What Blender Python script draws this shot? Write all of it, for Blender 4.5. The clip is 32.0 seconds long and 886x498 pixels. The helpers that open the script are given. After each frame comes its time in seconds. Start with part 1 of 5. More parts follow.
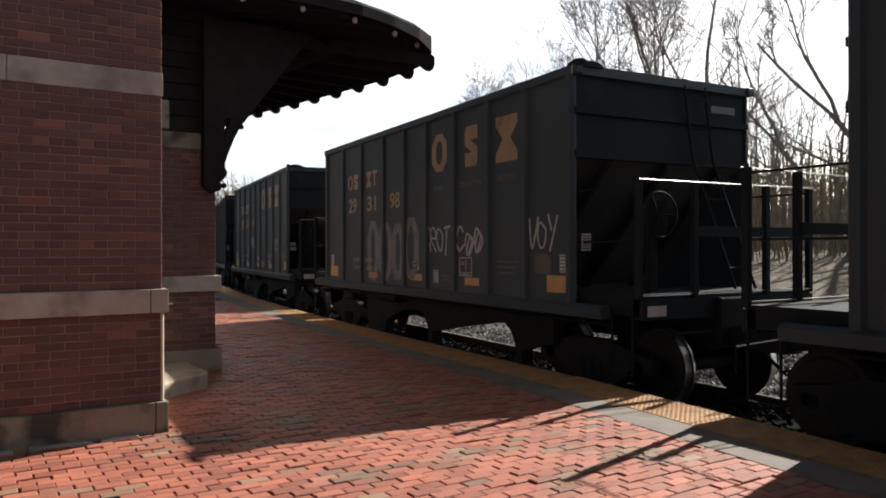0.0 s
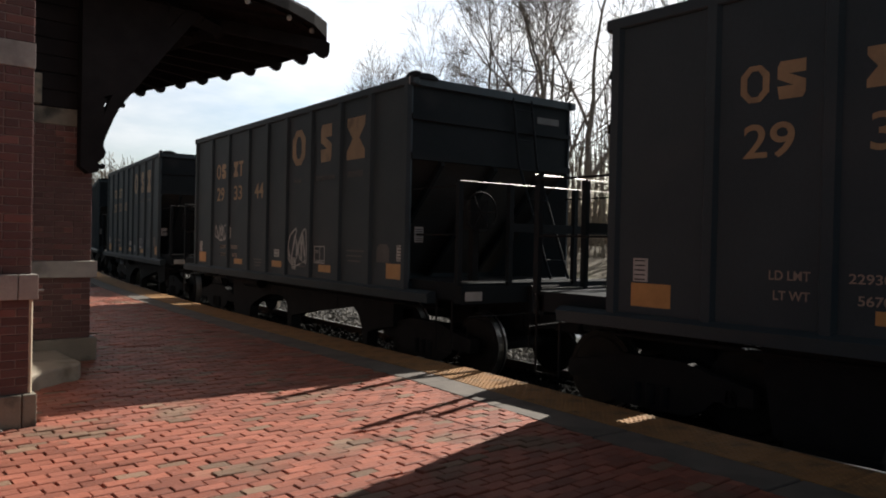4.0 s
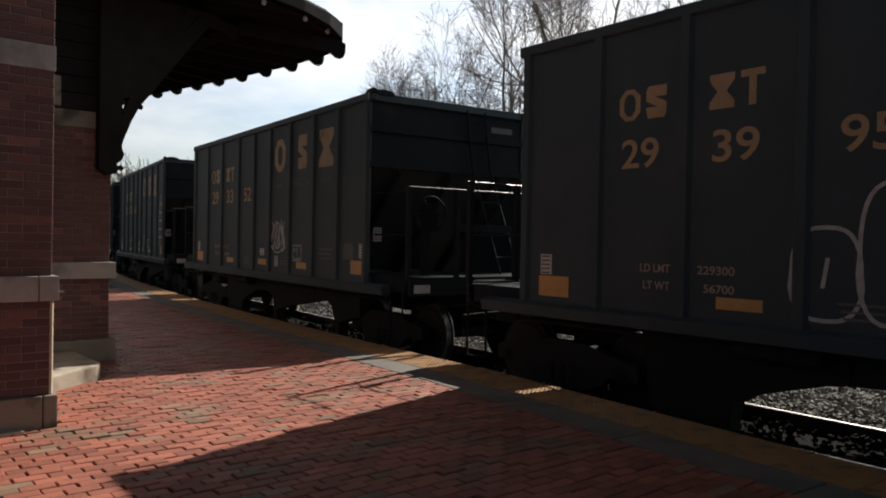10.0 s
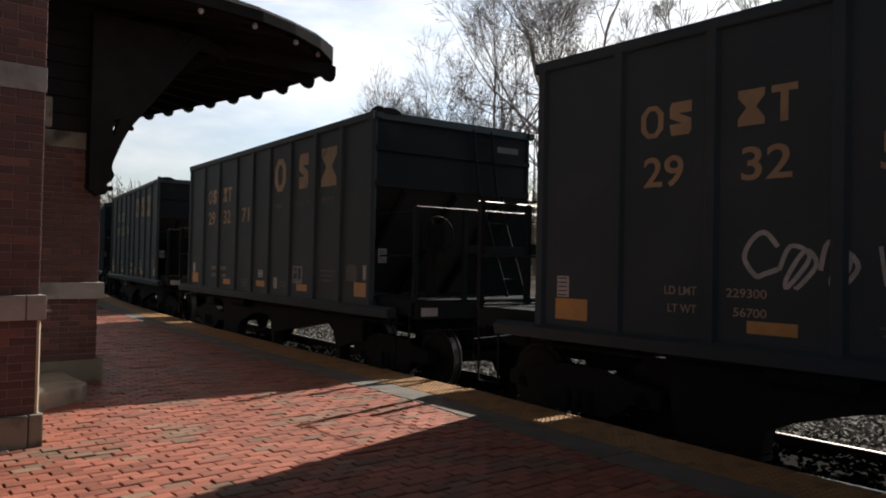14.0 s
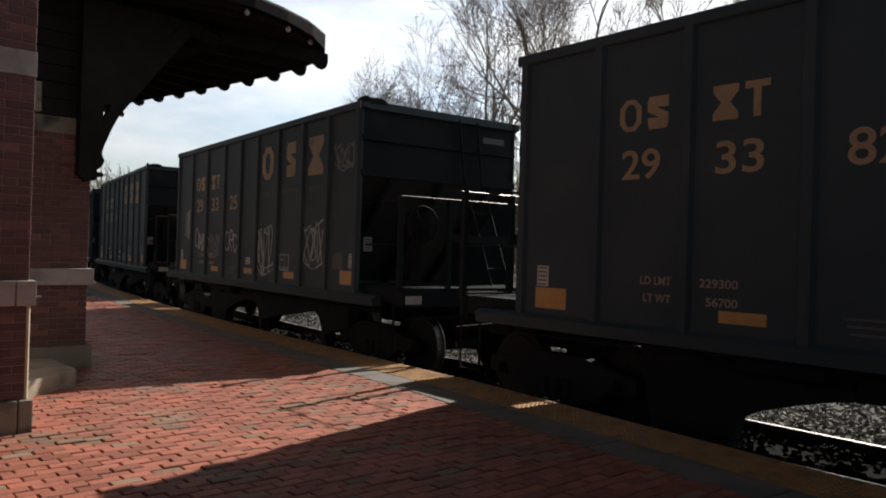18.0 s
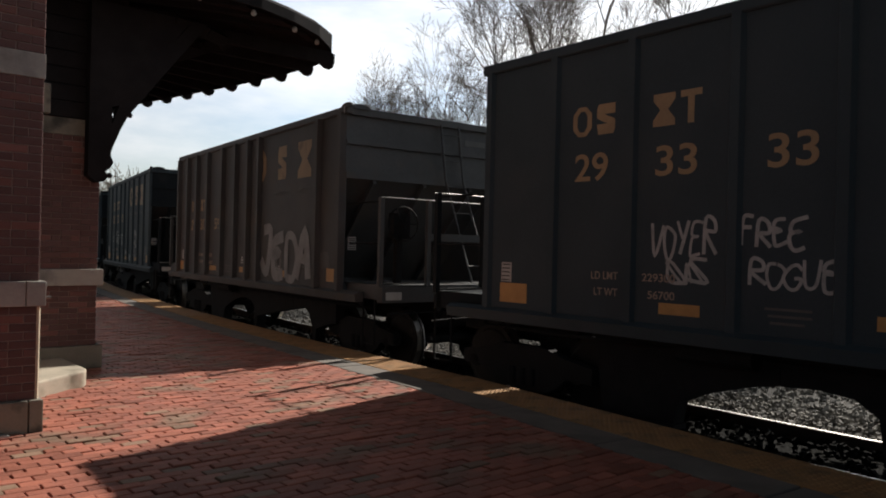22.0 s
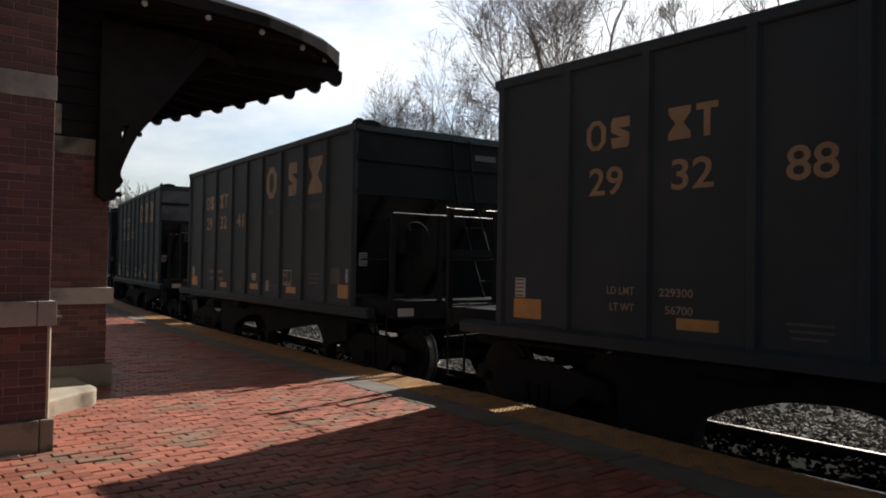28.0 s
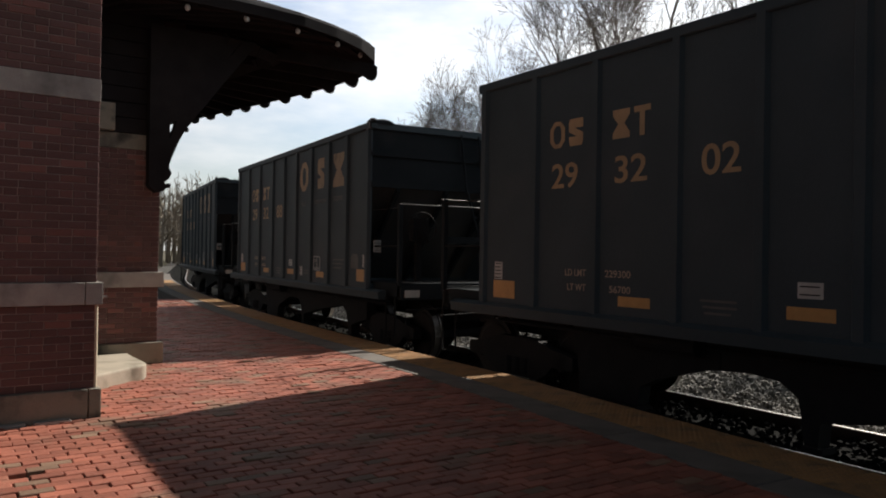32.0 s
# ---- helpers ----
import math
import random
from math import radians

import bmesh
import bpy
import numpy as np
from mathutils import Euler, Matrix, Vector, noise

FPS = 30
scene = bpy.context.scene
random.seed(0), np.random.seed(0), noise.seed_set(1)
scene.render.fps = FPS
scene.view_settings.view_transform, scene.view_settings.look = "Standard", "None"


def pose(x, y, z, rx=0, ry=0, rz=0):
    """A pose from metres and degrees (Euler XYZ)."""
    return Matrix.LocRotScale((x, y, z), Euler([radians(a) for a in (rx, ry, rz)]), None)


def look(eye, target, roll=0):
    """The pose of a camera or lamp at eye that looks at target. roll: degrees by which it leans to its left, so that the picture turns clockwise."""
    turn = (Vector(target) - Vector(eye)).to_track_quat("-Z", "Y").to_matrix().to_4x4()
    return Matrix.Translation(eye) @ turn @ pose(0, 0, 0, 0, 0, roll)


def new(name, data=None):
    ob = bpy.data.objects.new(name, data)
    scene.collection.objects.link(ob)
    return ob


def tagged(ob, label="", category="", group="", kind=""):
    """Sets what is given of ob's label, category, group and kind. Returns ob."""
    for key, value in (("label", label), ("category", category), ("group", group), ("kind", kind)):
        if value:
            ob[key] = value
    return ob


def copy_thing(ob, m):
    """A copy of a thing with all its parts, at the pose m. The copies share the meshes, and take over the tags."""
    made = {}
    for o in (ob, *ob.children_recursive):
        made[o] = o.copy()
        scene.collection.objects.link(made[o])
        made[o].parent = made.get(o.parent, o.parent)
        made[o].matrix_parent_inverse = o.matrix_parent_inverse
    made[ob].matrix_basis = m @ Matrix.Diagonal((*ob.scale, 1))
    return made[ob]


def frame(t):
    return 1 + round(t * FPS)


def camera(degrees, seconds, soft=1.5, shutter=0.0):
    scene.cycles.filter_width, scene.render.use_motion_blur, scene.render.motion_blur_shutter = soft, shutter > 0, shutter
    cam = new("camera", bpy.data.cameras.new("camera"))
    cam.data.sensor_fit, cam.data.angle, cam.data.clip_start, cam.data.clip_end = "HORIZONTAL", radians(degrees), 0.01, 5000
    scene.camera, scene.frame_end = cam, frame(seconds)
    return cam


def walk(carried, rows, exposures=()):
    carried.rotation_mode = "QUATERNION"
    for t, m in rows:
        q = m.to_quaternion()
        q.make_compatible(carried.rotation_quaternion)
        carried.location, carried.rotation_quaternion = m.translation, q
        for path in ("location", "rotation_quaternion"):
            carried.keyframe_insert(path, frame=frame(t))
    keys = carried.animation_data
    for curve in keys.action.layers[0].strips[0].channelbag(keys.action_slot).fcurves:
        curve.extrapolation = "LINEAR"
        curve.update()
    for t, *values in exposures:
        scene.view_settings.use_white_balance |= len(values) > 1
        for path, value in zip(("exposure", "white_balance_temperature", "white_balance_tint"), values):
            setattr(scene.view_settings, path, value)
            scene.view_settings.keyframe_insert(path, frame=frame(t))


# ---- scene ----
cam = camera(61.0, 32.0, soft=1.9)

PATH = [
    (0, (-1.462, -6.652, 1.54), (-0.376, -4.973, 1.541), -0.1),
    (0.5, (-1.483, -6.695, 1.524), (-0.38, -5.03, 1.513), 0.0),
    (1, (-1.496, -6.725, 1.515), (-0.364, -5.076, 1.493), 0.33),
    (1.5, (-1.509, -6.73, 1.525), (-0.342, -5.11, 1.503), 0.85),
    (2, (-1.511, -6.728, 1.527), (-0.293, -5.142, 1.511), 0.9),
    (2.5, (-1.494, -6.735, 1.53), (-0.231, -5.187, 1.52), 0.95),
    (4.5, (-1.478, -6.634, 1.552), (-0.158, -5.132, 1.529), 1.3),
    (5, (-1.47, -6.624, 1.555), (-0.177, -5.098, 1.528), 1.4),
    (5.5, (-1.47, -6.597, 1.559), (-0.245, -5.015, 1.532), 1.0),
    (6, (-1.447, -6.567, 1.549), (-0.265, -4.955, 1.522), 1.2),
    (6.5, (-1.47, -6.568, 1.551), (-0.268, -4.97, 1.534), 2.5),
    (7, (-1.488, -6.58, 1.55), (-0.268, -4.996, 1.531), 2.8),
    (7.5, (-1.491, -6.582, 1.55), (-0.253, -5.011, 1.524), 2.5),
    (8, (-1.495, -6.575, 1.558), (-0.242, -5.017, 1.529), 1.6),
    (8.5, (-1.495, -6.604, 1.562), (-0.235, -5.052, 1.53), 1.1),
    (9, (-1.487, -6.592, 1.554), (-0.218, -5.046, 1.528), 1.3),
    (9.5, (-1.484, -6.594, 1.547), (-0.206, -5.056, 1.527), 1.3),
    (10, (-1.494, -6.611, 1.55), (-0.203, -5.083, 1.528), 1.1),
    (10.5, (-1.479, -6.654, 1.526), (-0.094, -5.211, 1.507), 1.3),
    (11, (-1.476, -6.7, 1.512), (0.062, -5.422, 1.491), 1.7),
    (11.5, (-1.505, -6.734, 1.517), (0.064, -5.494, 1.501), 1.5),
    (12, (-1.521, -6.743, 1.514), (-0.001, -5.444, 1.51), 1.0),
    (12.5, (-1.527, -6.725, 1.53), (-0.094, -5.33, 1.545), 1.6),
    (13, (-1.52, -6.714, 1.535), (-0.167, -5.241, 1.561), 1.5),
    (13.5, (-1.501, -6.702, 1.532), (-0.185, -5.195, 1.567), 1.3),
    (14, (-1.502, -6.692, 1.531), (-0.196, -5.178, 1.569), 1.2),
    (14.5, (-1.505, -6.712, 1.526), (-0.199, -5.198, 1.565), 1.2),
    (16.5, (-1.506, -6.694, 1.52), (-0.183, -5.194, 1.539), 1.5),
    (17, (-1.511, -6.704, 1.534), (-0.184, -5.208, 1.55), 1.7),
    (17.5, (-1.515, -6.718, 1.527), (-0.19, -5.22, 1.541), 1.6),
    (18, (-1.52, -6.7, 1.531), (-0.194, -5.203, 1.541), 1.7),
    (18.5, (-1.525, -6.722, 1.525), (-0.202, -5.222, 1.529), 1.8),
    (19, (-1.532, -6.719, 1.53), (-0.224, -5.206, 1.535), 1.9),
    (19.5, (-1.526, -6.688, 1.532), (-0.234, -5.162, 1.538), 1.7),
    (20, (-1.524, -6.697, 1.53), (-0.238, -5.165, 1.533), 1.5),
    (20.5, (-1.516, -6.694, 1.521), (-0.225, -5.167, 1.52), 1.4),
    (21, (-1.524, -6.731, 1.534), (-0.219, -5.216, 1.534), 1.5),
    (21.5, (-1.516, -6.719, 1.532), (-0.202, -5.21, 1.534), 1.4),
    (22, (-1.516, -6.715, 1.524), (-0.206, -5.203, 1.532), 1.4),
    (22.5, (-1.531, -6.724, 1.531), (-0.233, -5.202, 1.547), 1.5),
    (23, (-1.533, -6.715, 1.533), (-0.241, -5.188, 1.561), 1.4),
    (23.5, (-1.532, -6.723, 1.525), (-0.238, -5.198, 1.559), 1.4),
    (24, (-1.534, -6.735, 1.53), (-0.235, -5.215, 1.568), 1.4),
    (24.5, (-1.528, -6.709, 1.529), (-0.223, -5.194, 1.57), 1.3),
    (25, (-1.53, -6.719, 1.532), (-0.225, -5.203, 1.571), 1.4),
    (25.5, (-1.522, -6.715, 1.536), (-0.224, -5.195, 1.577), 1.5),
    (26, (-1.519, -6.689, 1.529), (-0.23, -5.16, 1.578), 1.2),
    (26.5, (-1.523, -6.701, 1.534), (-0.246, -5.162, 1.585), 1.2),
    (28.5, (-1.514, -6.727, 1.549), (-0.219, -5.204, 1.593), 0.9),
    (29, (-1.487, -6.776, 1.545), (-0.213, -5.235, 1.598), 0.1),
    (29.5, (-1.428, -6.893, 1.538), (-0.201, -5.315, 1.593), -0.7),
    (30, (-1.525, -6.925, 1.565), (-0.34, -5.316, 1.636), -0.3),
    (30.5, (-1.628, -6.953, 1.553), (-0.46, -5.33, 1.6), 1.3),
    (31, (-1.656, -7.034, 1.548), (-0.472, -5.422, 1.586), 2.1),
    (31.5, (-1.569, -7.131, 1.551), (-0.377, -5.525, 1.582), 1.8),
    (32, (-1.381, -7.34, 1.522), (-0.224, -5.708, 1.533), 0.9),
]
walk(cam, [(t, look(eye, target, roll)) for t, eye, target, roll in PATH],
     exposures=((0, 0.72), (0.5, 0.65), (1, 0.57), (2, 0.48), (5, 0.22), (9, 0.17), (32, 0.17)))

# ---- light ----
SUN = Vector((5.0, 1.25, 3.87)).normalized()
sun = new("sun", bpy.data.lights.new("sun", "SUN"))
sun.data.energy, sun.data.angle, sun.data.color = 5.0, radians(0.6), (1.0, 0.93, 0.84)
sun.matrix_world = look((0, 0, 30), Vector((0, 0, 30)) - SUN)

world = bpy.data.worlds.new("sky")
scene.world = world
world.use_nodes = True
wn, wl = world.node_tree.nodes, world.node_tree.links
wn.clear()
w_out, w_bg, w_sky = wn.new("ShaderNodeOutputWorld"), wn.new("ShaderNodeBackground"), wn.new("ShaderNodeTexSky")
w_sky.sky_type, w_sky.sun_disc = "NISHITA", False
w_sky.sun_elevation, w_sky.sun_rotation = math.asin(SUN.z), math.atan2(SUN.x, SUN.y)
w_sky.air_density, w_sky.dust_density = 1.0, 1.5
w_tc, w_map, w_noise, w_ramp, w_mix = (wn.new("ShaderNodeTexCoord"), wn.new("ShaderNodeMapping"), wn.new("ShaderNodeTexNoise"),
                                       wn.new("ShaderNodeValToRGB"), wn.new("ShaderNodeMixRGB"))
w_map.inputs["Scale"].default_value = (1.0, 1.0, 3.4)
w_map.inputs["Location"].default_value = (0.3, 0.1, 0.62)
w_noise.inputs["Scale"].default_value, w_noise.inputs["Detail"].default_value, w_noise.inputs["Roughness"].default_value = 1.9, 7.0, 0.55
w_ramp.color_ramp.elements[0].position, w_ramp.color_ramp.elements[1].position = 0.38, 0.57
w_mix.inputs["Color2"].default_value = (8.2, 8.3, 8.4, 1)
# the sky is brightest in the thin cloud low towards the sun and deeper overhead and behind
w_dot, w_rng, w_sep, w_low, w_mul, w_gain = (wn.new("ShaderNodeVectorMath"), wn.new("ShaderNodeMapRange"), wn.new("ShaderNodeSeparateXYZ"),
                                             wn.new("ShaderNodeMapRange"), wn.new("ShaderNodeMath"), wn.new("ShaderNodeVectorMath"))
w_dot.operation, w_mul.operation, w_gain.operation = "DOT_PRODUCT", "MULTIPLY", "SCALE"
w_dot.inputs[1].default_value = SUN
w_rng.inputs["From Min"].default_value, w_rng.inputs["From Max"].default_value = -0.1, 0.7
w_rng.inputs["To Min"].default_value, w_rng.inputs["To Max"].default_value = 0.32, 1.5
w_low.inputs["From Min"].default_value, w_low.inputs["From Max"].default_value = 0.33, 0.7
w_low.inputs["To Min"].default_value, w_low.inputs["To Max"].default_value = 1.0, 0.09
wl.new(w_tc.outputs["Generated"], w_dot.inputs[0])
wl.new(w_tc.outputs["Generated"], w_sep.inputs[0])
wl.new(w_dot.outputs["Value"], w_rng.inputs["Value"])
wl.new(w_sep.outputs["Z"], w_low.inputs["Value"])
wl.new(w_rng.outputs["Result"], w_mul.inputs[0])
wl.new(w_low.outputs["Result"], w_mul.inputs[1])
wl.new(w_tc.outputs["Generated"], w_map.inputs["Vector"])
wl.new(w_map.outputs["Vector"], w_noise.inputs["Vector"])
wl.new(w_noise.outputs["Fac"], w_ramp.inputs["Fac"])
w_thin, w_cover = wn.new("ShaderNodeMapRange"), wn.new("ShaderNodeMath")
w_cover.operation = "MULTIPLY"
w_thin.inputs["From Min"].default_value, w_thin.inputs["From Max"].default_value = -0.3, 0.35
w_thin.inputs["To Min"].default_value, w_thin.inputs["To Max"].default_value = 0.15, 1.0
wl.new(w_dot.outputs["Value"], w_thin.inputs["Value"])
wl.new(w_ramp.outputs["Color"], w_cover.inputs[0])
wl.new(w_thin.outputs["Result"], w_cover.inputs[1])
wl.new(w_cover.outputs[0], w_mix.inputs["Fac"])
wl.new(w_sky.outputs["Color"], w_mix.inputs["Color1"])
wl.new(w_mix.outputs["Color"], w_gain.inputs[0])
wl.new(w_mul.outputs[0], w_gain.inputs["Scale"])
wl.new(w_gain.outputs["Vector"], w_bg.inputs["Color"])
w_bg.inputs["Strength"].default_value = 0.085
wl.new(w_bg.outputs["Background"], w_out.inputs["Surface"])


# ---- materials ----
def rgba(c):
    return (c[0], c[1], c[2], 1)


def material(name, base, other, scale=6.0, rough=0.8, metal=0.0, fine=40.0, bump=0.3, dist=0.01, by_object=0.0, by_island=0.0,
             stain=None, stain_scale=1.2, stain_cut=(0.5, 0.7), spec=0.5, odd=None, odd_share=0.2):
    """Two scales of noise between two colours, an optional stain, fine relief, and a shift from piece to piece."""
    m = bpy.data.materials.new(name)
    m.use_nodes = True
    n, l = m.node_tree.nodes, m.node_tree.links
    b = n["Principled BSDF"]
    tc = n.new("ShaderNodeTexCoord")
    big, small = n.new("ShaderNodeTexNoise"), n.new("ShaderNodeTexNoise")
    big.inputs["Scale"].default_value, big.inputs["Detail"].default_value = scale, 5
    small.inputs["Scale"].default_value, small.inputs["Detail"].default_value = fine, 6
    for q in (big, small):
        l.new(tc.outputs["Object"], q.inputs["Vector"])
    add = n.new("ShaderNodeMath")
    add.operation = "MULTIPLY_ADD"
    add.inputs[1].default_value = 0.45
    l.new(small.outputs["Fac"], add.inputs[0])
    l.new(big.outputs["Fac"], add.inputs[2])
    ramp = n.new("ShaderNodeMapRange")
    ramp.inputs["From Min"].default_value, ramp.inputs["From Max"].default_value = 0.5, 0.95
    l.new(add.outputs[0], ramp.inputs["Value"])
    mix = n.new("ShaderNodeMixRGB")
    mix.inputs["Color1"].default_value, mix.inputs["Color2"].default_value = rgba(base), rgba(other)
    l.new(ramp.outputs["Result"], mix.inputs["Fac"])
    col = mix.outputs["Color"]
    if stain:
        st = n.new("ShaderNodeTexNoise")
        st.inputs["Scale"].default_value, st.inputs["Detail"].default_value = stain_scale, 6
        l.new(tc.outputs["Object"], st.inputs["Vector"])
        sr = n.new("ShaderNodeMapRange")
        sr.inputs["From Min"].default_value, sr.inputs["From Max"].default_value = stain_cut
        l.new(st.outputs["Fac"], sr.inputs["Value"])
        mx = n.new("ShaderNodeMixRGB")
        mx.inputs["Color2"].default_value = rgba(stain)
        l.new(sr.outputs["Result"], mx.inputs["Fac"])
        l.new(col, mx.inputs["Color1"])
        col = mx.outputs["Color"]
    if by_object or by_island:
        hv = n.new("ShaderNodeHueSaturation")
        src = n.new("ShaderNodeObjectInfo").outputs["Random"] if by_object else n.new("ShaderNodeNewGeometry").outputs["Random Per Island"]
        mr = n.new("ShaderNodeMapRange")
        a = by_object or by_island
        mr.inputs["To Min"].default_value, mr.inputs["To Max"].default_value = 1 - a, 1 + a
        l.new(src, mr.inputs["Value"])
        if odd:
            wn_, th, mo = n.new("ShaderNodeTexWhiteNoise"), n.new("ShaderNodeMath"), n.new("ShaderNodeMixRGB")
            wn_.noise_dimensions, th.operation = "1D", "LESS_THAN"
            th.inputs[1].default_value = odd_share
            mo.inputs["Color2"].default_value = rgba(odd)
            l.new(src, wn_.inputs["W"])
            l.new(wn_.outputs["Value"], th.inputs[0])
            l.new(th.outputs[0], mo.inputs["Fac"])
            l.new(col, mo.inputs["Color1"])
            col = mo.outputs["Color"]
        l.new(mr.outputs["Result"], hv.inputs["Value"])
        l.new(col, hv.inputs["Color"])
        col = hv.outputs["Color"]
    l.new(col, b.inputs["Base Color"])
    b.inputs["Roughness"].default_value, b.inputs["Metallic"].default_value = rough, metal
    b.inputs["Specular IOR Level"].default_value = spec
    bp = n.new("ShaderNodeBump")
    bp.inputs["Strength"].default_value, bp.inputs["Distance"].default_value = bump, dist
    l.new(small.outputs["Fac"], bp.inputs["Height"])
    l.new(bp.outputs["Normal"], b.inputs["Normal"])
    return m


BRICK = material("wall_brick", (0.145, 0.075, 0.068), (0.098, 0.052, 0.049), 3, 0.85, fine=60, odd=(0.21, 0.095, 0.08), odd_share=0.12, by_object=0.2)
BRICK_FAR = material("wall_brick_joined", (0.145, 0.075, 0.068), (0.098, 0.052, 0.049), 3, 0.85, fine=60, odd=(0.21, 0.095, 0.08), odd_share=0.12, by_island=0.2)
MORTAR = material("mortar", (0.36, 0.28, 0.25), (0.2, 0.155, 0.135), 5, 0.95, fine=90)
STONE = material("dressed_stone", (0.43, 0.41, 0.37), (0.32, 0.30, 0.275), 5, 0.85, fine=70, stain=(0.16, 0.155, 0.145), stain_scale=2.5)
STONE_OLD = material("weathered_stone", (0.30, 0.27, 0.215), (0.2, 0.185, 0.15), 4, 0.9, fine=60, stain=(0.06, 0.06, 0.05), stain_scale=3.0, stain_cut=(0.48, 0.62))
PAVER = material("paving_brick", (0.43, 0.15, 0.097), (0.285, 0.104, 0.073), 2, 0.6, fine=50, bump=0.6, odd=(0.27, 0.17, 0.115), odd_share=0.085, by_object=0.26, stain=(0.26, 0.165, 0.115), stain_scale=1.3, stain_cut=(0.53, 0.68), spec=0.35)
PAVER_FAR = material("paving_brick_joined", (0.43, 0.15, 0.097), (0.285, 0.104, 0.073), 2, 0.6, fine=50, bump=0.6, odd=(0.27, 0.17, 0.115), odd_share=0.085, by_island=0.26, stain=(0.26, 0.165, 0.115), stain_scale=1.3, stain_cut=(0.53, 0.68), spec=0.35)
SAND = material("joint_sand", (0.06, 0.045, 0.03), (0.03, 0.027, 0.02), 4, 0.95, fine=120)
# near-black ballast: the train's shade is put into these two base colours
SHADED_STONE = material("shaded_ballast", (0.02, 0.02, 0.019), (0.012, 0.012, 0.012), 5, 0.95, fine=50, by_island=0.4, spec=0.03)
SHADED_BED = material("coal_dust_bed", (0.02, 0.02, 0.019), (0.013, 0.013, 0.012), 18, 0.95, fine=45, bump=0.8, dist=0.03, spec=0.03)
LIMESTONE = material("pale_limestone", (0.5, 0.44, 0.345), (0.38, 0.335, 0.265), 4, 0.85, fine=60, stain=(0.2, 0.18, 0.13), stain_scale=3.0, stain_cut=(0.52, 0.7))
# for the added ground out of view, dark so it bounces little light
UNSEEN_ASPHALT = material("unseen_asphalt", (0.06, 0.06, 0.062), (0.042, 0.042, 0.043), 2, 0.9, fine=90, bump=0.5, stain=(0.09, 0.088, 0.085), stain_scale=0.8)
CONCRETE = material("edge_concrete", (0.22, 0.195, 0.17), (0.15, 0.135, 0.12), 3, 0.85, fine=80, stain=(0.11, 0.095, 0.08), stain_scale=1.5)
YELLOW = material("tactile_yellow", (0.52, 0.29, 0.125), (0.38, 0.21, 0.095), 4, 0.7, fine=60, stain=(0.20, 0.14, 0.085), stain_scale=2.5, stain_cut=(0.48, 0.66), spec=0.3)
TIMBER = material("canopy_timber", (0.026, 0.024, 0.025), (0.017, 0.016, 0.017), 4, 0.9, fine=50, spec=0.05)
TIMBER_RED = material("canopy_boards", (0.034, 0.026, 0.026), (0.022, 0.018, 0.018), 4, 0.9, fine=50, by_island=0.2, spec=0.05)
SLATE = material("roof_slate", (0.035, 0.035, 0.038), (0.022, 0.022, 0.024), 4, 0.9, by_island=0.25, spec=0.08)
CREAM = material("cream_trim", (0.62, 0.54, 0.40), (0.50, 0.43, 0.32), 5, 0.7)
BULB = material("lamp_globe", (0.5, 0.5, 0.49), (0.42, 0.42, 0.41), 5, 0.3)
BLACK = material("hopper_black", (0.04, 0.06, 0.073), (0.053, 0.075, 0.089), 1.4, 0.6, fine=25, bump=0.1, stain=(0.068, 0.082, 0.092), stain_scale=0.9, stain_cut=(0.55, 0.85), spec=0.25)
# hopper black darkened: the shade on the backlit car ends is in the colour
END_SHADED = material("shaded_end_steel", (0.015, 0.02, 0.024), (0.023, 0.028, 0.032), 1.4, 0.8, fine=25, bump=0.12, stain=(0.04, 0.043, 0.045), stain_scale=0.9, stain_cut=(0.58, 0.85), spec=0.12)
BROWN = material("hopper_rusty", (0.09, 0.094, 0.098), (0.06, 0.062, 0.065), 1.4, 0.65, fine=25, bump=0.2, stain=(0.10, 0.088, 0.078), stain_scale=1.2, stain_cut=(0.5, 0.75))
SLOPE = material("slope_sheet", (0.05, 0.055, 0.058), (0.03, 0.033, 0.036), 1.6, 0.55, fine=20, stain=(0.04, 0.038, 0.036), stain_scale=1.3)
IRON = material("dark_iron", (0.014, 0.0145, 0.016), (0.022, 0.022, 0.023), 5, 0.8, fine=50, spec=0.15)
GALV = material("worn_rail_steel", (0.35, 0.35, 0.34), (0.25, 0.24, 0.23), 10, 0.35, metal=0.8, fine=60, bump=0.1)
WHEEL = material("wheel_steel", (0.02, 0.019, 0.018), (0.012, 0.011, 0.011), 6, 0.65, spec=0.2)
TREAD = material("polished_rail", (0.68, 0.66, 0.63), (0.55, 0.53, 0.5), 10, 0.36, metal=1.0, bump=0.05)
RAILWEB = material("rusty_rail", (0.10, 0.06, 0.04), (0.06, 0.04, 0.03), 10, 0.85)
TIE = material("tie_wood", (0.09, 0.075, 0.06), (0.05, 0.042, 0.035), 6, 0.95, by_object=0.3)
BALLAST = material("ballast", (0.25, 0.235, 0.21), (0.11, 0.105, 0.095), 5, 0.9, fine=50, by_island=0.65)
BALLAST_BED = material("ballast_bed", (0.11, 0.105, 0.095), (0.05, 0.047, 0.042), 18, 0.95, fine=45, bump=0.8, dist=0.03)
ORANGE = material("reflective_yellow", (0.62, 0.34, 0.12), (0.5, 0.27, 0.09), 6, 0.5, bump=0.05)
GOLD = material("faded_gold_paint", (0.46, 0.32, 0.18), (0.34, 0.24, 0.145), 3, 0.6, bump=0.05, stain=(0.14, 0.11, 0.08), stain_scale=2.5, stain_cut=(0.55, 0.75))
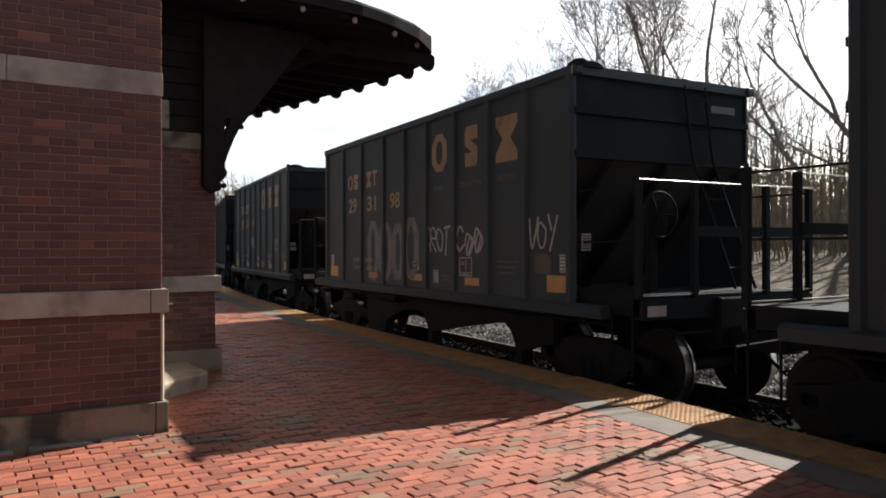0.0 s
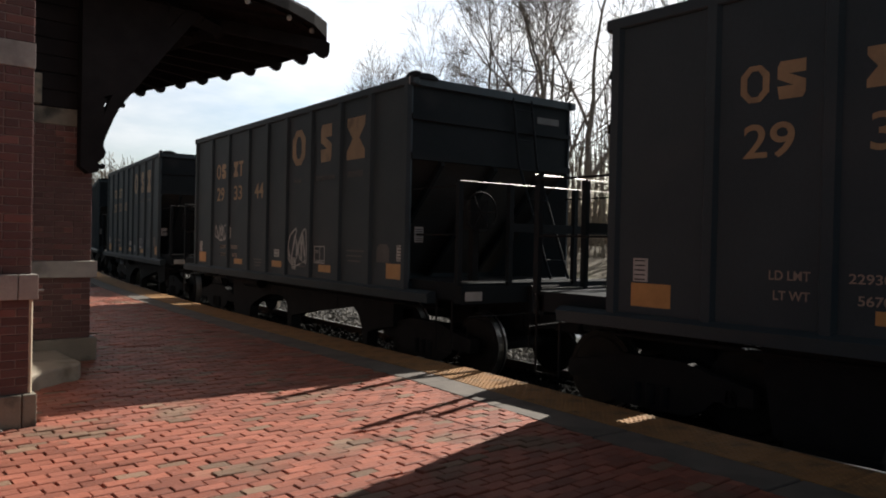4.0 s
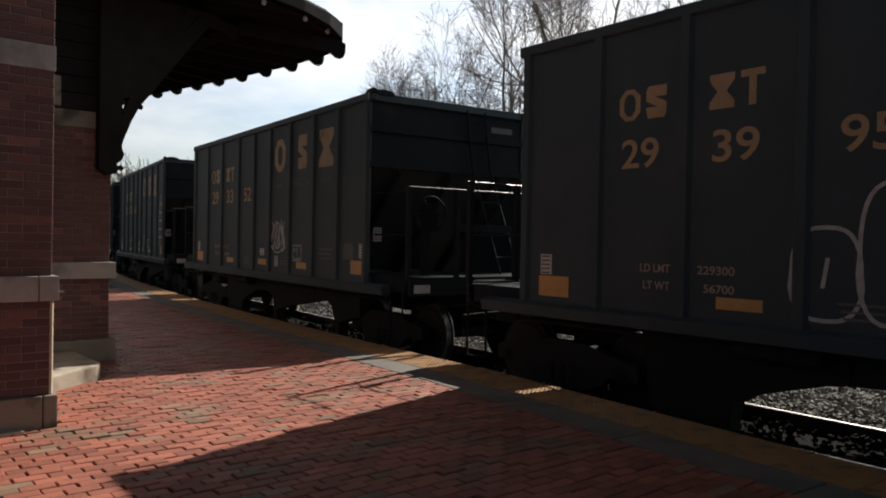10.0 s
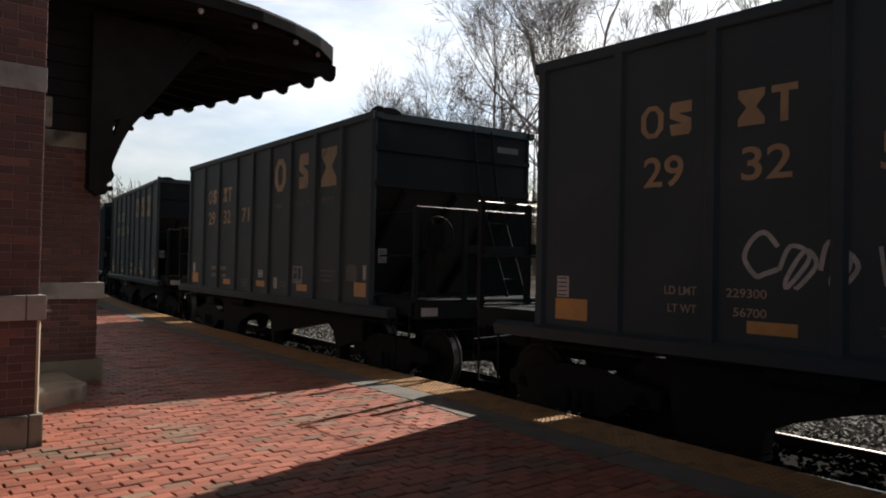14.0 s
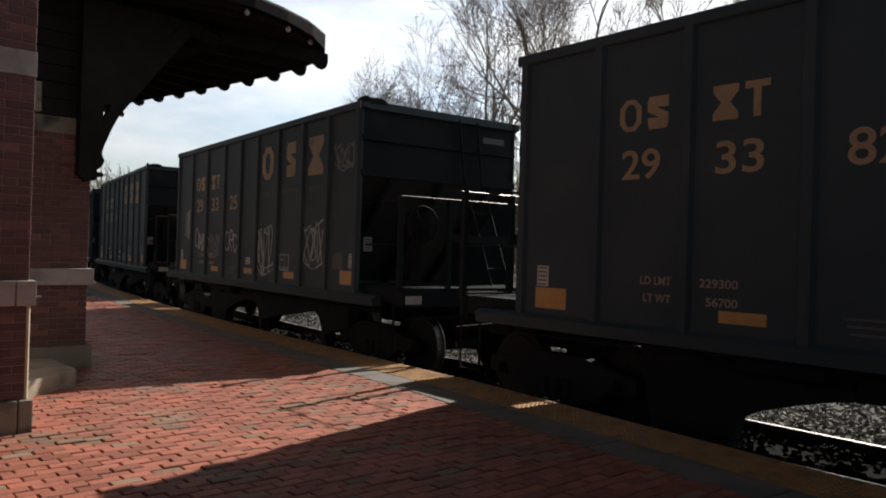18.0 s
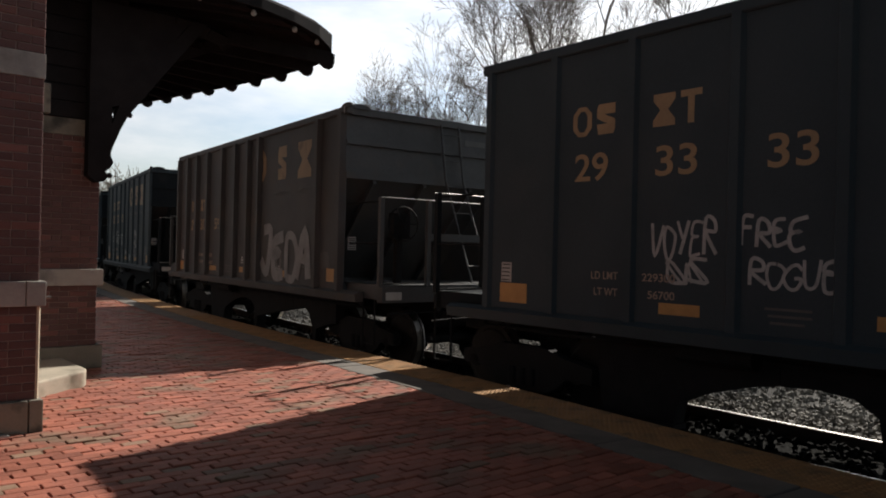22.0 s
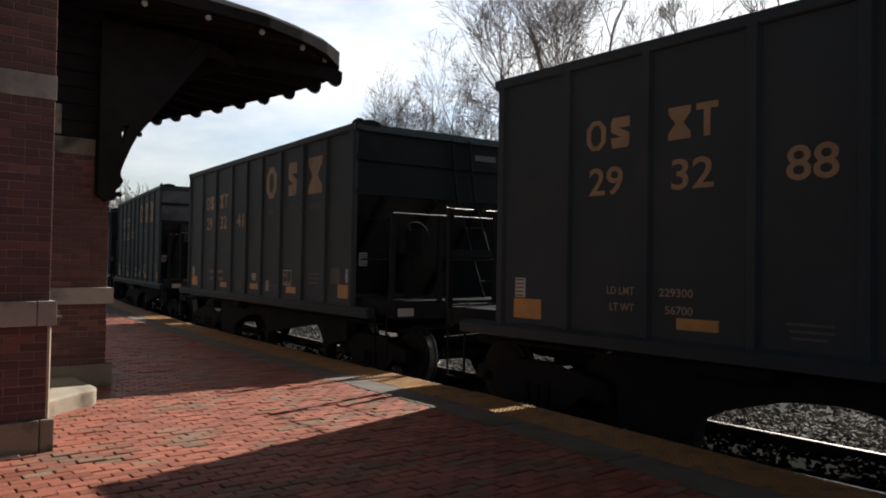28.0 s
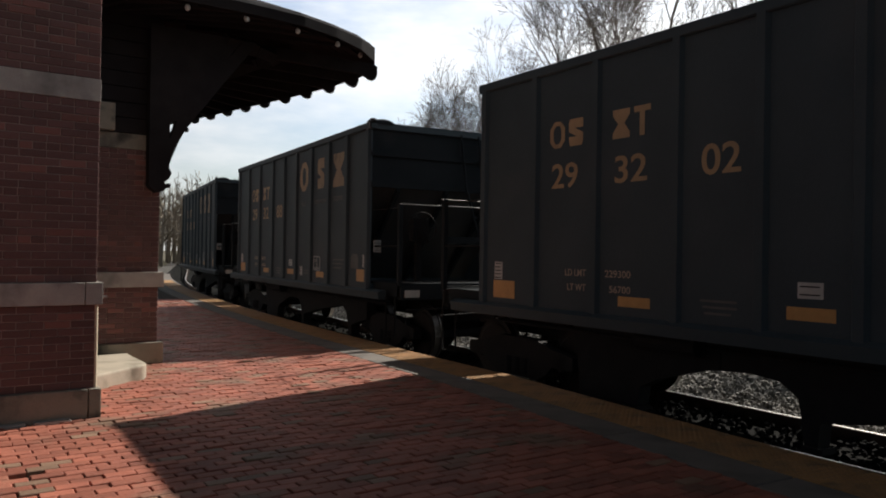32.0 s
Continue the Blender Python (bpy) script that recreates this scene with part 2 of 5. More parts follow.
PALE = material("pale_stencil", (0.42, 0.34, 0.28), (0.3, 0.24, 0.2), 5, 0.6, bump=0.05)
WHITE = material("white_plate", (0.55, 0.56, 0.55), (0.42, 0.43, 0.42), 6, 0.55, bump=0.05)
GREY_PLATE = material("worn_grey_plate", (0.36, 0.37, 0.37), (0.26, 0.27, 0.27), 6, 0.55, bump=0.05)
GREY = material("grey_patch", (0.12, 0.12, 0.12), (0.085, 0.085, 0.085), 4, 0.6, bump=0.05)
SPRAY = material("white_spray_paint", (0.55, 0.56, 0.56), (0.34, 0.35, 0.35), 9, 0.6, bump=0.03)
SPRAY_DIM = material("faded_spray_paint", (0.22, 0.21, 0.215), (0.12, 0.118, 0.12), 6, 0.6, bump=0.03)
EARTH = material("winter_ground", (0.14, 0.115, 0.08), (0.085, 0.075, 0.05), 0.5, 0.95, fine=6, bump=0.8, dist=0.05, stain=(0.11, 0.12, 0.05), stain_scale=0.12)
BARK = material("grey_bark", (0.34, 0.31, 0.28), (0.24, 0.21, 0.19), 3, 0.9, fine=30)
BARK_DARK = material("dark_bark", (0.28, 0.245, 0.215), (0.2, 0.175, 0.15), 3, 0.9, fine=30)
BRUSH = material("dry_brush", (0.30, 0.26, 0.21), (0.2, 0.17, 0.135), 2, 0.95, by_island=0.35)
SPRAY_GREY = material("silver_spray_paint", (0.34, 0.34, 0.345), (0.22, 0.22, 0.225), 4, 0.6, bump=0.03)
WORN_END = material("worn_grey_sheet", (0.13, 0.145, 0.16), (0.07, 0.08, 0.09), 1.2, 0.5, fine=18, stain=(0.03, 0.035, 0.04), stain_scale=1.1)


# ---- mesh helpers ----
def box(bm, lo, hi):
    x0, y0, z0 = lo
    x1, y1, z1 = hi
    v = [bm.verts.new(p) for p in ((x0, y0, z0), (x1, y0, z0), (x1, y1, z0), (x0, y1, z0), (x0, y0, z1), (x1, y0, z1), (x1, y1, z1), (x0, y1, z1))]
    for f in ((0, 3, 2, 1), (4, 5, 6, 7), (0, 1, 5, 4), (1, 2, 6, 5), (2, 3, 7, 6), (3, 0, 4, 7)):
        bm.faces.new([v[i] for i in f])
    return bm


def prism(bm, outline, lo, hi, axis="x"):
    """A closed outline of two coordinates drawn out along an axis."""
    def at(a, b, c):
        return {"x": (c, a, b), "y": (a, c, b), "z": (a, b, c)}[axis]
    p = [bm.verts.new(at(a, b, lo)) for a, b in outline]
    q = [bm.verts.new(at(a, b, hi)) for a, b in outline]
    bm.faces.new(p)
    bm.faces.new(q[::-1])
    for i in range(len(p)):
        j = (i + 1) % len(p)
        bm.faces.new((p[j], p[i], q[i], q[j]))
    bmesh.ops.recalc_face_normals(bm, faces=bm.faces[:])
    return bm


def tube(bm, points, radii, sides=6):
    """A tapered tube along points."""
    rings = []
    for i, p in enumerate(points):
        p = Vector(p)
        d = (Vector(points[min(i + 1, len(points) - 1)]) - Vector(points[max(i - 1, 0)])).normalized()
        u = d.cross(Vector((0.31, 0.22, 0.93)) if abs(d.z) < 0.9 else Vector((1, 0, 0))).normalized()
        w = d.cross(u)
        r = radii[i] if hasattr(radii, "__len__") else radii
        rings.append([bm.verts.new(p + r * (math.cos(a) * u + math.sin(a) * w)) for a in (2 * math.pi * k / sides for k in range(sides))])
    for a, b in zip(rings, rings[1:]):
        for k in range(sides):
            bm.faces.new((a[k], a[(k + 1) % sides], b[(k + 1) % sides], b[k]))
    if sides > 2:
        bm.faces.new(rings[0][::-1])
        bm.faces.new(rings[-1])
    return bm


def bevel(bm, width, segments=2):
    bmesh.ops.bevel(bm, geom=bm.edges[:], offset=width, segments=segments, affect="EDGES", profile=0.6)
    return bm


def mesh_of(bm, name, mat, smooth=False):
    me = bpy.data.meshes.new(name)
    bm.normal_update()
    bm.to_mesh(me)
    bm.free()
    me.materials.append(mat)
    if smooth:
        me.polygons.foreach_set("use_smooth", [True] * len(me.polygons))
    return me


def part(name, bm, mat, parent=None, label="", smooth=False):
    ob = new(name, mesh_of(bm, name, mat, smooth))
    if parent:
        ob.parent = parent
    return tagged(ob, label) if label else ob


def thing(name, label, category, group="", kind="", at=None):
    ob = new(name)
    if at is not None:
        ob.matrix_world = at
    return tagged(ob, label, category, group, kind)


def shared(name, me, parent, m=None):
    ob = new(name, me)
    ob.parent = parent
    if m is not None:
        ob.matrix_basis = m
    return ob


def joined(name, pieces, mat, parent=None):
    """Many small convex pieces, each a list of corners and faces, in one mesh."""
    verts, faces = [], []
    for vs, fs in pieces:
        n = len(verts)
        verts.extend(vs)
        faces.extend([tuple(n + i for i in f) for f in fs])
    me = bpy.data.meshes.new(name)
    me.from_pydata(verts, [], faces)
    me.materials.append(mat)
    me.update()
    ob = new(name, me)
    if parent:
        ob.parent = parent
    return ob


BOX_FACES = ((0, 3, 2, 1), (4, 5, 6, 7), (0, 1, 5, 4), (1, 2, 6, 5), (2, 3, 7, 6), (3, 0, 4, 7))


# ---- the line of the track: an arc that bends away to the right ----
R, TH = 190.0, 0.059
XIN = 4.20        # inner edge of the tactile strip abreast of the station corner
RAIL_Z = -0.36


def arc(s, off=0.0):
    """Place and heading on the arc, s metres along it, off metres to the right of the tactile strip's inner edge."""
    bend = max(-40.0, min(45.0, s))
    a, rest = TH + bend / R, s - bend
    x = XIN + R * (math.cos(TH) - math.cos(a)) + off * math.cos(a) + rest * math.sin(a)
    y = R * (math.sin(a) - math.sin(TH)) - off * math.sin(a) + rest * math.cos(a)
    return x, y, a


def arc_pose(s, off, z=0.0):
    x, y, a = arc(s, off)
    return pose(x, y, z, 0, 0, -math.degrees(a))


def flare(s):
    """The platform's edge draws back from the track before the station corner."""
    return -0.072 * max(0.0, -s - 0.3)


def edge(s, off=0.0):
    """As arc(), along the platform's edge."""
    x, y, a = arc(s, off + flare(s))
    return x, y, a + (0.072 if s < -0.3 else 0.0)


def edge_pose(s, off, z=0.0):
    x, y, a = edge(s, off)
    return pose(x, y, z, 0, 0, -math.degrees(a))


def arc_band(name, off0, off1, z0, z1, s0, s1, step, mat, line=arc):
    """A band with a rectangular section that follows the arc."""
    bm = bmesh.new()
    rings = []
    for i in range(int(round((s1 - s0) / step)) + 1):
        s = s0 + i * step
        ring = []
        for off, z in ((off0, z0), (off1, z0), (off1, z1), (off0, z1)):
            x, y, a = line(s, off)
            ring.append(bm.verts.new((x, y, z)))
        rings.append(ring)
    for p, q in zip(rings, rings[1:]):
        for k in range(4):
            bm.faces.new((p[k], q[k], q[(k + 1) % 4], p[(k + 1) % 4]))
    bm.faces.new(rings[0])
    bm.faces.new(rings[-1][::-1])
    bmesh.ops.recalc_face_normals(bm, faces=bm.faces[:])
    return part(name, bm, mat)


# ---- ground ----
def make_ground():
    bm = bmesh.new()
    n = 60
    size = 900.0
    grid = {}
    for i in range(n + 1):
        for j in range(n + 1):
            u, v = (2 * i / n - 1), (2 * j / n - 1)
            x, y = 30 + size * u * abs(u) ** 1.6, 20 + size * v * abs(v) ** 1.6
            px, py, a = arc(y, 0)
            d = x - px                      # metres to the right of the platform
            z = -0.75
            if d > 8.5:
                z += min((d - 8.5) * 0.16, 2.2) + 0.35 * noise.noise((x * 0.11, y * 0.11, 0))
            grid[i, j] = bm.verts.new((x, y, z))
    for i in range(n):
        for j in range(n):
            bm.faces.new((grid[i, j], grid[i + 1, j], grid[i + 1, j + 1], grid[i, j + 1]))
    tagged(part("ground", bm, EARTH, smooth=True), "winter grass and bare earth rising beyond the track", "ground", kind="structure")


make_ground()
# darkened strip of bed where the train's shade falls
tagged(arc_band("coal_dust_bed", 0.1, 3.12, -0.8, -0.522, -40, 110, 2, SHADED_BED), "ballast under the train, its shade put into the colour", "ballast", kind="structure")
tagged(arc_band("ballast_bed", -1.2, 9.5, -0.9, -0.53, -40, 120, 2, BALLAST_BED), "grey stone ballast bed of the railway", "ballast", kind="structure")


def make_track():
    for side, off in (("near", 2.42 - 0.753), ("far", 2.42 + 0.753)):
        rail = thing("rail", "worn steel running rail with polished head", "rail", "running rails", "structure")
        for nm, o0, o1, z0, z1, mat in (("running_surface", -0.016, 0.016, -0.004, 0.001, TREAD), ("head", -0.036, 0.036, -0.045, -0.004, RAILWEB), ("web", -0.01, 0.01, -0.15, -0.045, RAILWEB), ("foot", -0.07, 0.07, -0.172, -0.15, RAILWEB)):
            ob = arc_band(nm, off + o0, off + o1, RAIL_Z + z0, RAIL_Z + z1, -30, 110, 1, mat)
            ob.parent = rail
    bm = bevel(box(bmesh.new(), (-1.3, -0.11, -0.18), (1.3, 0.11, 0.0)), 0.012, 1)
    me = mesh_of(bm, "tie", TIE)
    ties = thing("track_ties", "weathered timber ties bedded in ballast", "railway ties", kind="structure")
    for i in range(160):
        s = -20 + i * 0.55
        shared("tie", me, ties, arc_pose(s, 2.42, RAIL_Z - 0.172))


make_track()


def make_ballast():
    rnd = random.Random(5)
    # dusty: stones coloured near black for the shade under the train
    pieces, dusty = [], []
    corner = [Vector(c) for c in ((-1, -1, -1), (1, -1, -1), (1, 1, -1), (-1, 1, -1), (-1, -1, 1), (1, -1, 1), (1, 1, 1), (-1, 1, 1))]
    for i in range(27000):
        s = rnd.uniform(-9, 24) if i % 3 == 0 else rnd.uniform(-6, 9)
        off = rnd.choice((rnd.uniform(0.66 + flare(s), 1.6), rnd.uniform(1.75, 5.2), rnd.uniform(1.75, 3.1), rnd.uniform(3.25, 5.2), rnd.uniform(3.25, 5.2), rnd.uniform(3.25, 8.0), rnd.uniform(4.5, 9.2)))
        # band of stones that get the painted shade of the train
        shade_band = 1.0 + flare(s) * 0.6 < off < 3.12
        if off < 3.12 and rnd.random() < (0.6 if shade_band else 0.7):
            continue
        x, y, a = arc(s, off)
        r = rnd.uniform(0.016, 0.034)
        turn = Euler((rnd.uniform(0, 3), rnd.uniform(0, 3), rnd.uniform(0, 3))).to_matrix()
        z = -0.525 + rnd.uniform(-0.01, 0.04) + 0.03 * noise.noise((x * 1.5, y * 1.5, 3))
        if off < 1.6:
            z -= 0.05
        if off > 1.75 and off < 3.1:
            z += 0.025
        vs = [tuple(Vector((x, y, z)) + turn @ Vector((c.x * r * rnd.uniform(0.6, 1.15), c.y * r * rnd.uniform(0.6, 1.15), c.z * r * rnd.uniform(0.5, 0.95)))) for c in corner]
        (dusty if shade_band else pieces).append((vs, BOX_FACES))
    tagged(joined("coal_dusted_stones", dusty, SHADED_STONE), "ballast stones under the train with its shade in their colour", "ballast", kind="stuff")
    tagged(joined("ballast_stones", pieces, BALLAST), "loose angular grey ballast stones between the rails", "ballast", kind="stuff")


make_ballast()


# ---- platform ----
def make_platform():
    # bed under the paving
    bm = bmesh.new()
    rows = []
    for i in range(35):
        s = -26 + 2 * i
        x, y, a = edge(s, 0.0)
        rows.append([bm.verts.new(p) for p in ((-14, y, -0.9), (x, y, -0.9), (x, y, -0.035), (-14, y, -0.035))])
    for p, q in zip(rows, rows[1:]):
        for k in range(4):
            bm.faces.new((p[k], q[k], q[(k + 1) % 4], p[(k + 1) % 4]))
    bmesh.ops.recalc_face_normals(bm, faces=bm.faces[:])
    tagged(part("platform_bed", bm, SAND), "sand-jointed bed of the brick platform", "platform", kind="structure")
    tagged(arc_band("platform_curb", 0.0, 0.76, -0.95, -0.046, -24, 42, 1, CONCRETE, edge), "concrete platform edge wall", "platform edge", kind="structure")


make_platform()


def make_unseen_ground():
    # unseen asphalt round the brick field, added behind and beside the stand to cut red bounce
    bm = bmesh.new()
    box(bm, (-13.9, -24, -0.2), (-4.94, 15.9, -0.012))
    box(bm, (-4.93, -24, -0.2), (2.6, -9.62, -0.012))
    tagged(part("forecourt", bm, UNSEEN_ASPHALT), "unseen dark grey asphalt added to cut red bounce from the brick", "asphalt", kind="structure")


make_unseen_ground()


def make_edge_slabs():
    strip = thing("concrete_strip", "pale concrete slabs along the tactile strip", "paving strip", kind="structure")
    bm = bevel(box(bmesh.new(), (-0.43, 0.006, -0.05), (-0.006, 1.494, 0.0)), 0.008, 1)
    me = mesh_of(bm, "slab", CONCRETE)
    for i in range(30):
        shared("slab", me, strip, edge_pose(-12 + 1.5 * i, 0.0, 0.0))
    tact = thing("tactile_strip", "worn yellow tactile warning panels with raised domes", "tactile paving", kind="structure")
    bm = bmesh.new()
    box(bm, (0.004, 0.004, -0.045), (0.606, 0.606, 0.001))
    near = bmesh.new()
    box(near, (0.004, 0.004, -0.045), (0.606, 0.606, 0.001))
    for i in range(10):
        for j in range(10):
            cx, cy = 0.035 + 0.06 * i, 0.035 + 0.06 * j
            lo = [near.verts.new((cx + 0.018 * math.cos(k * math.pi / 3), cy + 0.018 * math.sin(k * math.pi / 3), 0.001)) for k in range(6)]
            hi = [near.verts.new((cx + 0.010 * math.cos(k * math.pi / 3), cy + 0.010 * math.sin(k * math.pi / 3), 0.008)) for k in range(6)]
            near.faces.new(hi)
            for k in range(6):
                near.faces.new((lo[k], lo[(k + 1) % 6], hi[(k + 1) % 6], hi[k]))
    far_me, near_me = mesh_of(bm, "panel", YELLOW), mesh_of(near, "panel", YELLOW)
    for i in range(70):
        s = -12 + 0.61 * i
        shared("panel", near_me if -9 < s < 9 else far_me, tact, edge_pose(s, 0.0, 0.0))


make_edge_slabs()


# ---- the station ----
COURSE = 0.0677


def brick_rows(x0, x1, z0, z1, y, rnd, corner=True):
    """Places of the bricks of one face that looks towards -y: left, bottom, length."""
    out = []
    n = int(round((z1 - z0) / COURSE))
    step = (z1 - z0) / n
    for i in range(n):
        x = x1
        header = i % 6 == 5
        first = True
        while x > x0 + 0.02:
            length = 0.098 if header else 0.203
            if first and not header and i % 2:
                length = 0.098
            first = False
            lo = max(x - length, x0)
            out.append((lo, z0 + i * step, x - lo, step))
            x -= length + 0.009
    return out


def brick_corners(lo, z, length, step, y, rnd):
    g = 0.0045
    a = y - rnd.uniform(0.0, 0.004)
    x0, x1, z0, z1 = lo, lo + length, z + g, z + step - g
    c = 0.004
    vs = [(x0, y + 0.09, z0), (x1, y + 0.09, z0), (x1, y + 0.09, z1), (x0, y + 0.09, z1),
          (x0, a + c, z0), (x1, a + c, z0), (x1, a + c, z1), (x0, a + c, z1),
          (x0 + c, a, z0 + c), (x1 - c, a, z0 + c), (x1 - c, a, z1 - c), (x0 + c, a, z1 - c)]
    fs = [(0, 1, 5, 4), (1, 2, 6, 5), (2, 3, 7, 6), (3, 0, 4, 7), (4, 5, 9, 8), (5, 6, 10, 9), (6, 7, 11, 10), (7, 4, 8, 11), (8, 9, 10, 11)]
    return vs, [f[::-1] for f in fs][:8] + [(8, 9, 10, 11)]


def stones(name, spans, y0, y1, z0, z1, mat, parent, wear=0.012):
    for a, b in spans:
        bm = bevel(box(bmesh.new(), (a + 0.003, y0, z0), (b - 0.003, y1, z1)), wear, 2)
        part(name, bm, mat, parent)


def make_block():
    rnd = random.Random(11)
    wall = thing("wall_station_corner", "dark red brick station wall with stone bands", "brick wall", kind="structure")
    part("core", box(bmesh.new(), (-7, 0.006, 0), (-0.006, 12, 6.4)), MORTAR, wall)
    places = [p for z0, z1 in ((0.26, 1.01), (1.21, 2.84), (3.04, 5.2)) for p in brick_rows(-2.6, 0.0, z0, z1, 0.0, rnd)]
    near = [p for p in places if p[0] > -1.3 and p[1] < 3.8]
    singles = near[:300]
    rest = [p for p in places if p not in set(singles)]
    cache = {}
    for lo, z, length, step in singles:
        key = (round(length, 2), round(step, 3), rnd.randrange(3))
        if key not in cache:
            vs, fs = brick_corners(0, 0, length, step, 0.0, rnd)
            me = bpy.data.meshes.new("brick")
            me.from_pydata(vs, [], fs)
            me.materials.append(BRICK)
            me.update()
            cache[key] = me
        shared("brick", cache[key], wall, Matrix.Translation((lo, rnd.uniform(-0.002, 0.002), z)))
    tagged(joined("brick_field", [brick_corners(*p, 0.0, rnd) for p in rest], BRICK_FAR, wall), kind="stuff")
    stones("sill_stone", ((-0.10, 0.05), (-1.75, -0.10), (-3.6, -1.75)), -0.05, 0.2, 1.01, 1.21, STONE, wall, 0.01)
    stones("band_stone", ((-1.14, 0.012), (-2.9, -1.14)), -0.012, 0.2, 2.84, 3.04, STONE, wall, 0.006)
    stones("plinth_stone", ((-0.06, 0.05), (-1.5, -0.06), (-3.2, -1.5)), -0.05, 0.2, -0.04, 0.26, STONE_OLD, wall, 0.016)
    stones("footing", ((-0.5, -0.2), (-1.0, -0.55), (-1.7, -1.1)), -0.12, 0.1, -0.04, 0.02, STONE, wall, 0.012)
    for nm, z0, z1 in (("side_sill", 1.01, 1.21), ("side_band", 2.84, 3.04), ("side_plinth", -0.04, 0.26)):
        part(nm, bevel(box(bmesh.new(), (-0.2, 0.21, z0), (0.05 if nm != "side_band" else 0.012, 3.0, z1)), 0.01, 1), STONE, wall)
    bm = bmesh.new()
    prism(bm, [(-0.012, -0.004), (0.006, -0.010), (0.018, 0.006), (0.004, 0.02)], 0.262, 1.008, "z")
    part("corner_bead", bm, CREAM, wall, "cream painted corner bead")
    bm = bmesh.new()
    tube(bm, [(0.05, -0.03, 1.08), (0.085, -0.03, 1.08)], 0.012, 8)
    part("wall_hook", bm, GALV, wall, "small metal hook")


make_block()


def make_wing():
    rnd = random.Random(12)
    x1, y = 1.335, 3.07
    wall = thing("wall_station_wing", "dark red brick wing of the station with stone sill", "brick wall", kind="structure")
    part("core", box(bmesh.new(), (-5, y + 0.008, 0), (x1 - 0.008, 14, 6.4)), MORTAR, wall)
    places = [p for z0, z1 in ((0.28, 1.01), (1.21, 2.82)) for p in brick_rows(-0.1, x1, z0, z1, y, rnd)]
    chosen = [p for p in places if p[0] > 0.25 and p[1] < 3.4][:300]
    picked, cache = set(chosen), {}
    for lo, z, length, step in chosen:
        key = (round(length, 2), round(step, 3), rnd.randrange(3))
        if key not in cache:
            vs, fs = brick_corners(0, 0, length, step, 0.0, rnd)
            me = bpy.data.meshes.new("brick")
            me.from_pydata(vs, [], fs)
            me.materials.append(BRICK)
            me.update()
            cache[key] = me
        shared("brick", cache[key], wall, Matrix.Translation((lo, y + rnd.uniform(-0.002, 0.002), z)))
    tagged(joined("brick_field", [brick_corners(*p, y, rnd) for p in places if p not in picked], BRICK_FAR, wall), kind="stuff")
    stones("sill_stone", ((-0.1, x1 + 0.065),), y - 0.06, y + 0.3, 1.01, 1.21, STONE, wall)
    stones("band_stone", ((-0.1, x1 - 0.06),), y - 0.012, y + 0.2, 2.82, 3.02, STONE_OLD, wall, 0.006)
    for k in range(8):
        z = 3.024 + 0.2 * k
        part("frieze_board", bevel(box(bmesh.new(), (-0.1, y - 0.03, z), (x1 + 0.01, y + 0.02, z + 0.194)), 0.008, 1), TIMBER, wall, "dark painted frieze board")
    stones("plinth_stone", ((-0.1, x1 + 0.07),), y - 0.07, y + 0.3, 0.0, 0.28, STONE_OLD, wall, 0.014)
    part("pipe_box", bevel(box(bmesh.new(), (0.42, y - 0.13, 3.03), (0.74, y - 0.034, 3.38)), 0.01, 1), STONE_OLD, wall)


make_wing()


def make_step_block():
    # low stone block with a rounded end
    outline = [(0.14, 1.22), (0.70, 1.72)]
    for k in range(1, 8):
        a = -math.pi / 4 + k * math.pi / 4 / 7
        outline.append((0.54 + 0.40 * math.cos(a), 2.05 + 0.40 * math.sin(a)))
    outline += [(0.94, 2.97), (0.14, 2.97)]
    bm = prism(bmesh.new(), outline, -0.03, 0.165, "z")
    bevel(bm, 0.03, 3)
    tagged(part("stone_block", bm, LIMESTONE), "low pale stone block with a rounded end beside the wall", "stone block")


make_step_block()

# eave line of the canopy in plan: the end, the rounded corner, and the side along the platform
EAVE = [(-2.5, 1.96), (0.6, 1.94), (1.43, 1.93), (2.1, 1.92), (2.87, 1.98), (3.44, 2.17), (3.98, 2.42), (4.36, 2.70), (4.49, 2.92),
        (4.38, 3.2), (4.28, 4.06), (4.07, 5.27), (3.82, 6.57), (3.59, 7.77), (3.4, 8.8), (3.1, 10.2), (2.7, 12.5)]
HUB = (0.2, 6.2)
# height of the soffit at the eave: high along the thin end, lower along the platform
EAVE_Z = [4.56] * 6 + [4.55, 4.52, 4.48, 4.45] + [4.43] * 7


def inward(p, d):
    """A point d metres from the eave towards the station."""
    v = Vector((HUB[0] - p[0], max(min(HUB[1], p[1] + 1.8), p[1] - 0.9) - p[1])).normalized()
    return p[0] + v.x * d, p[1] + v.y * d


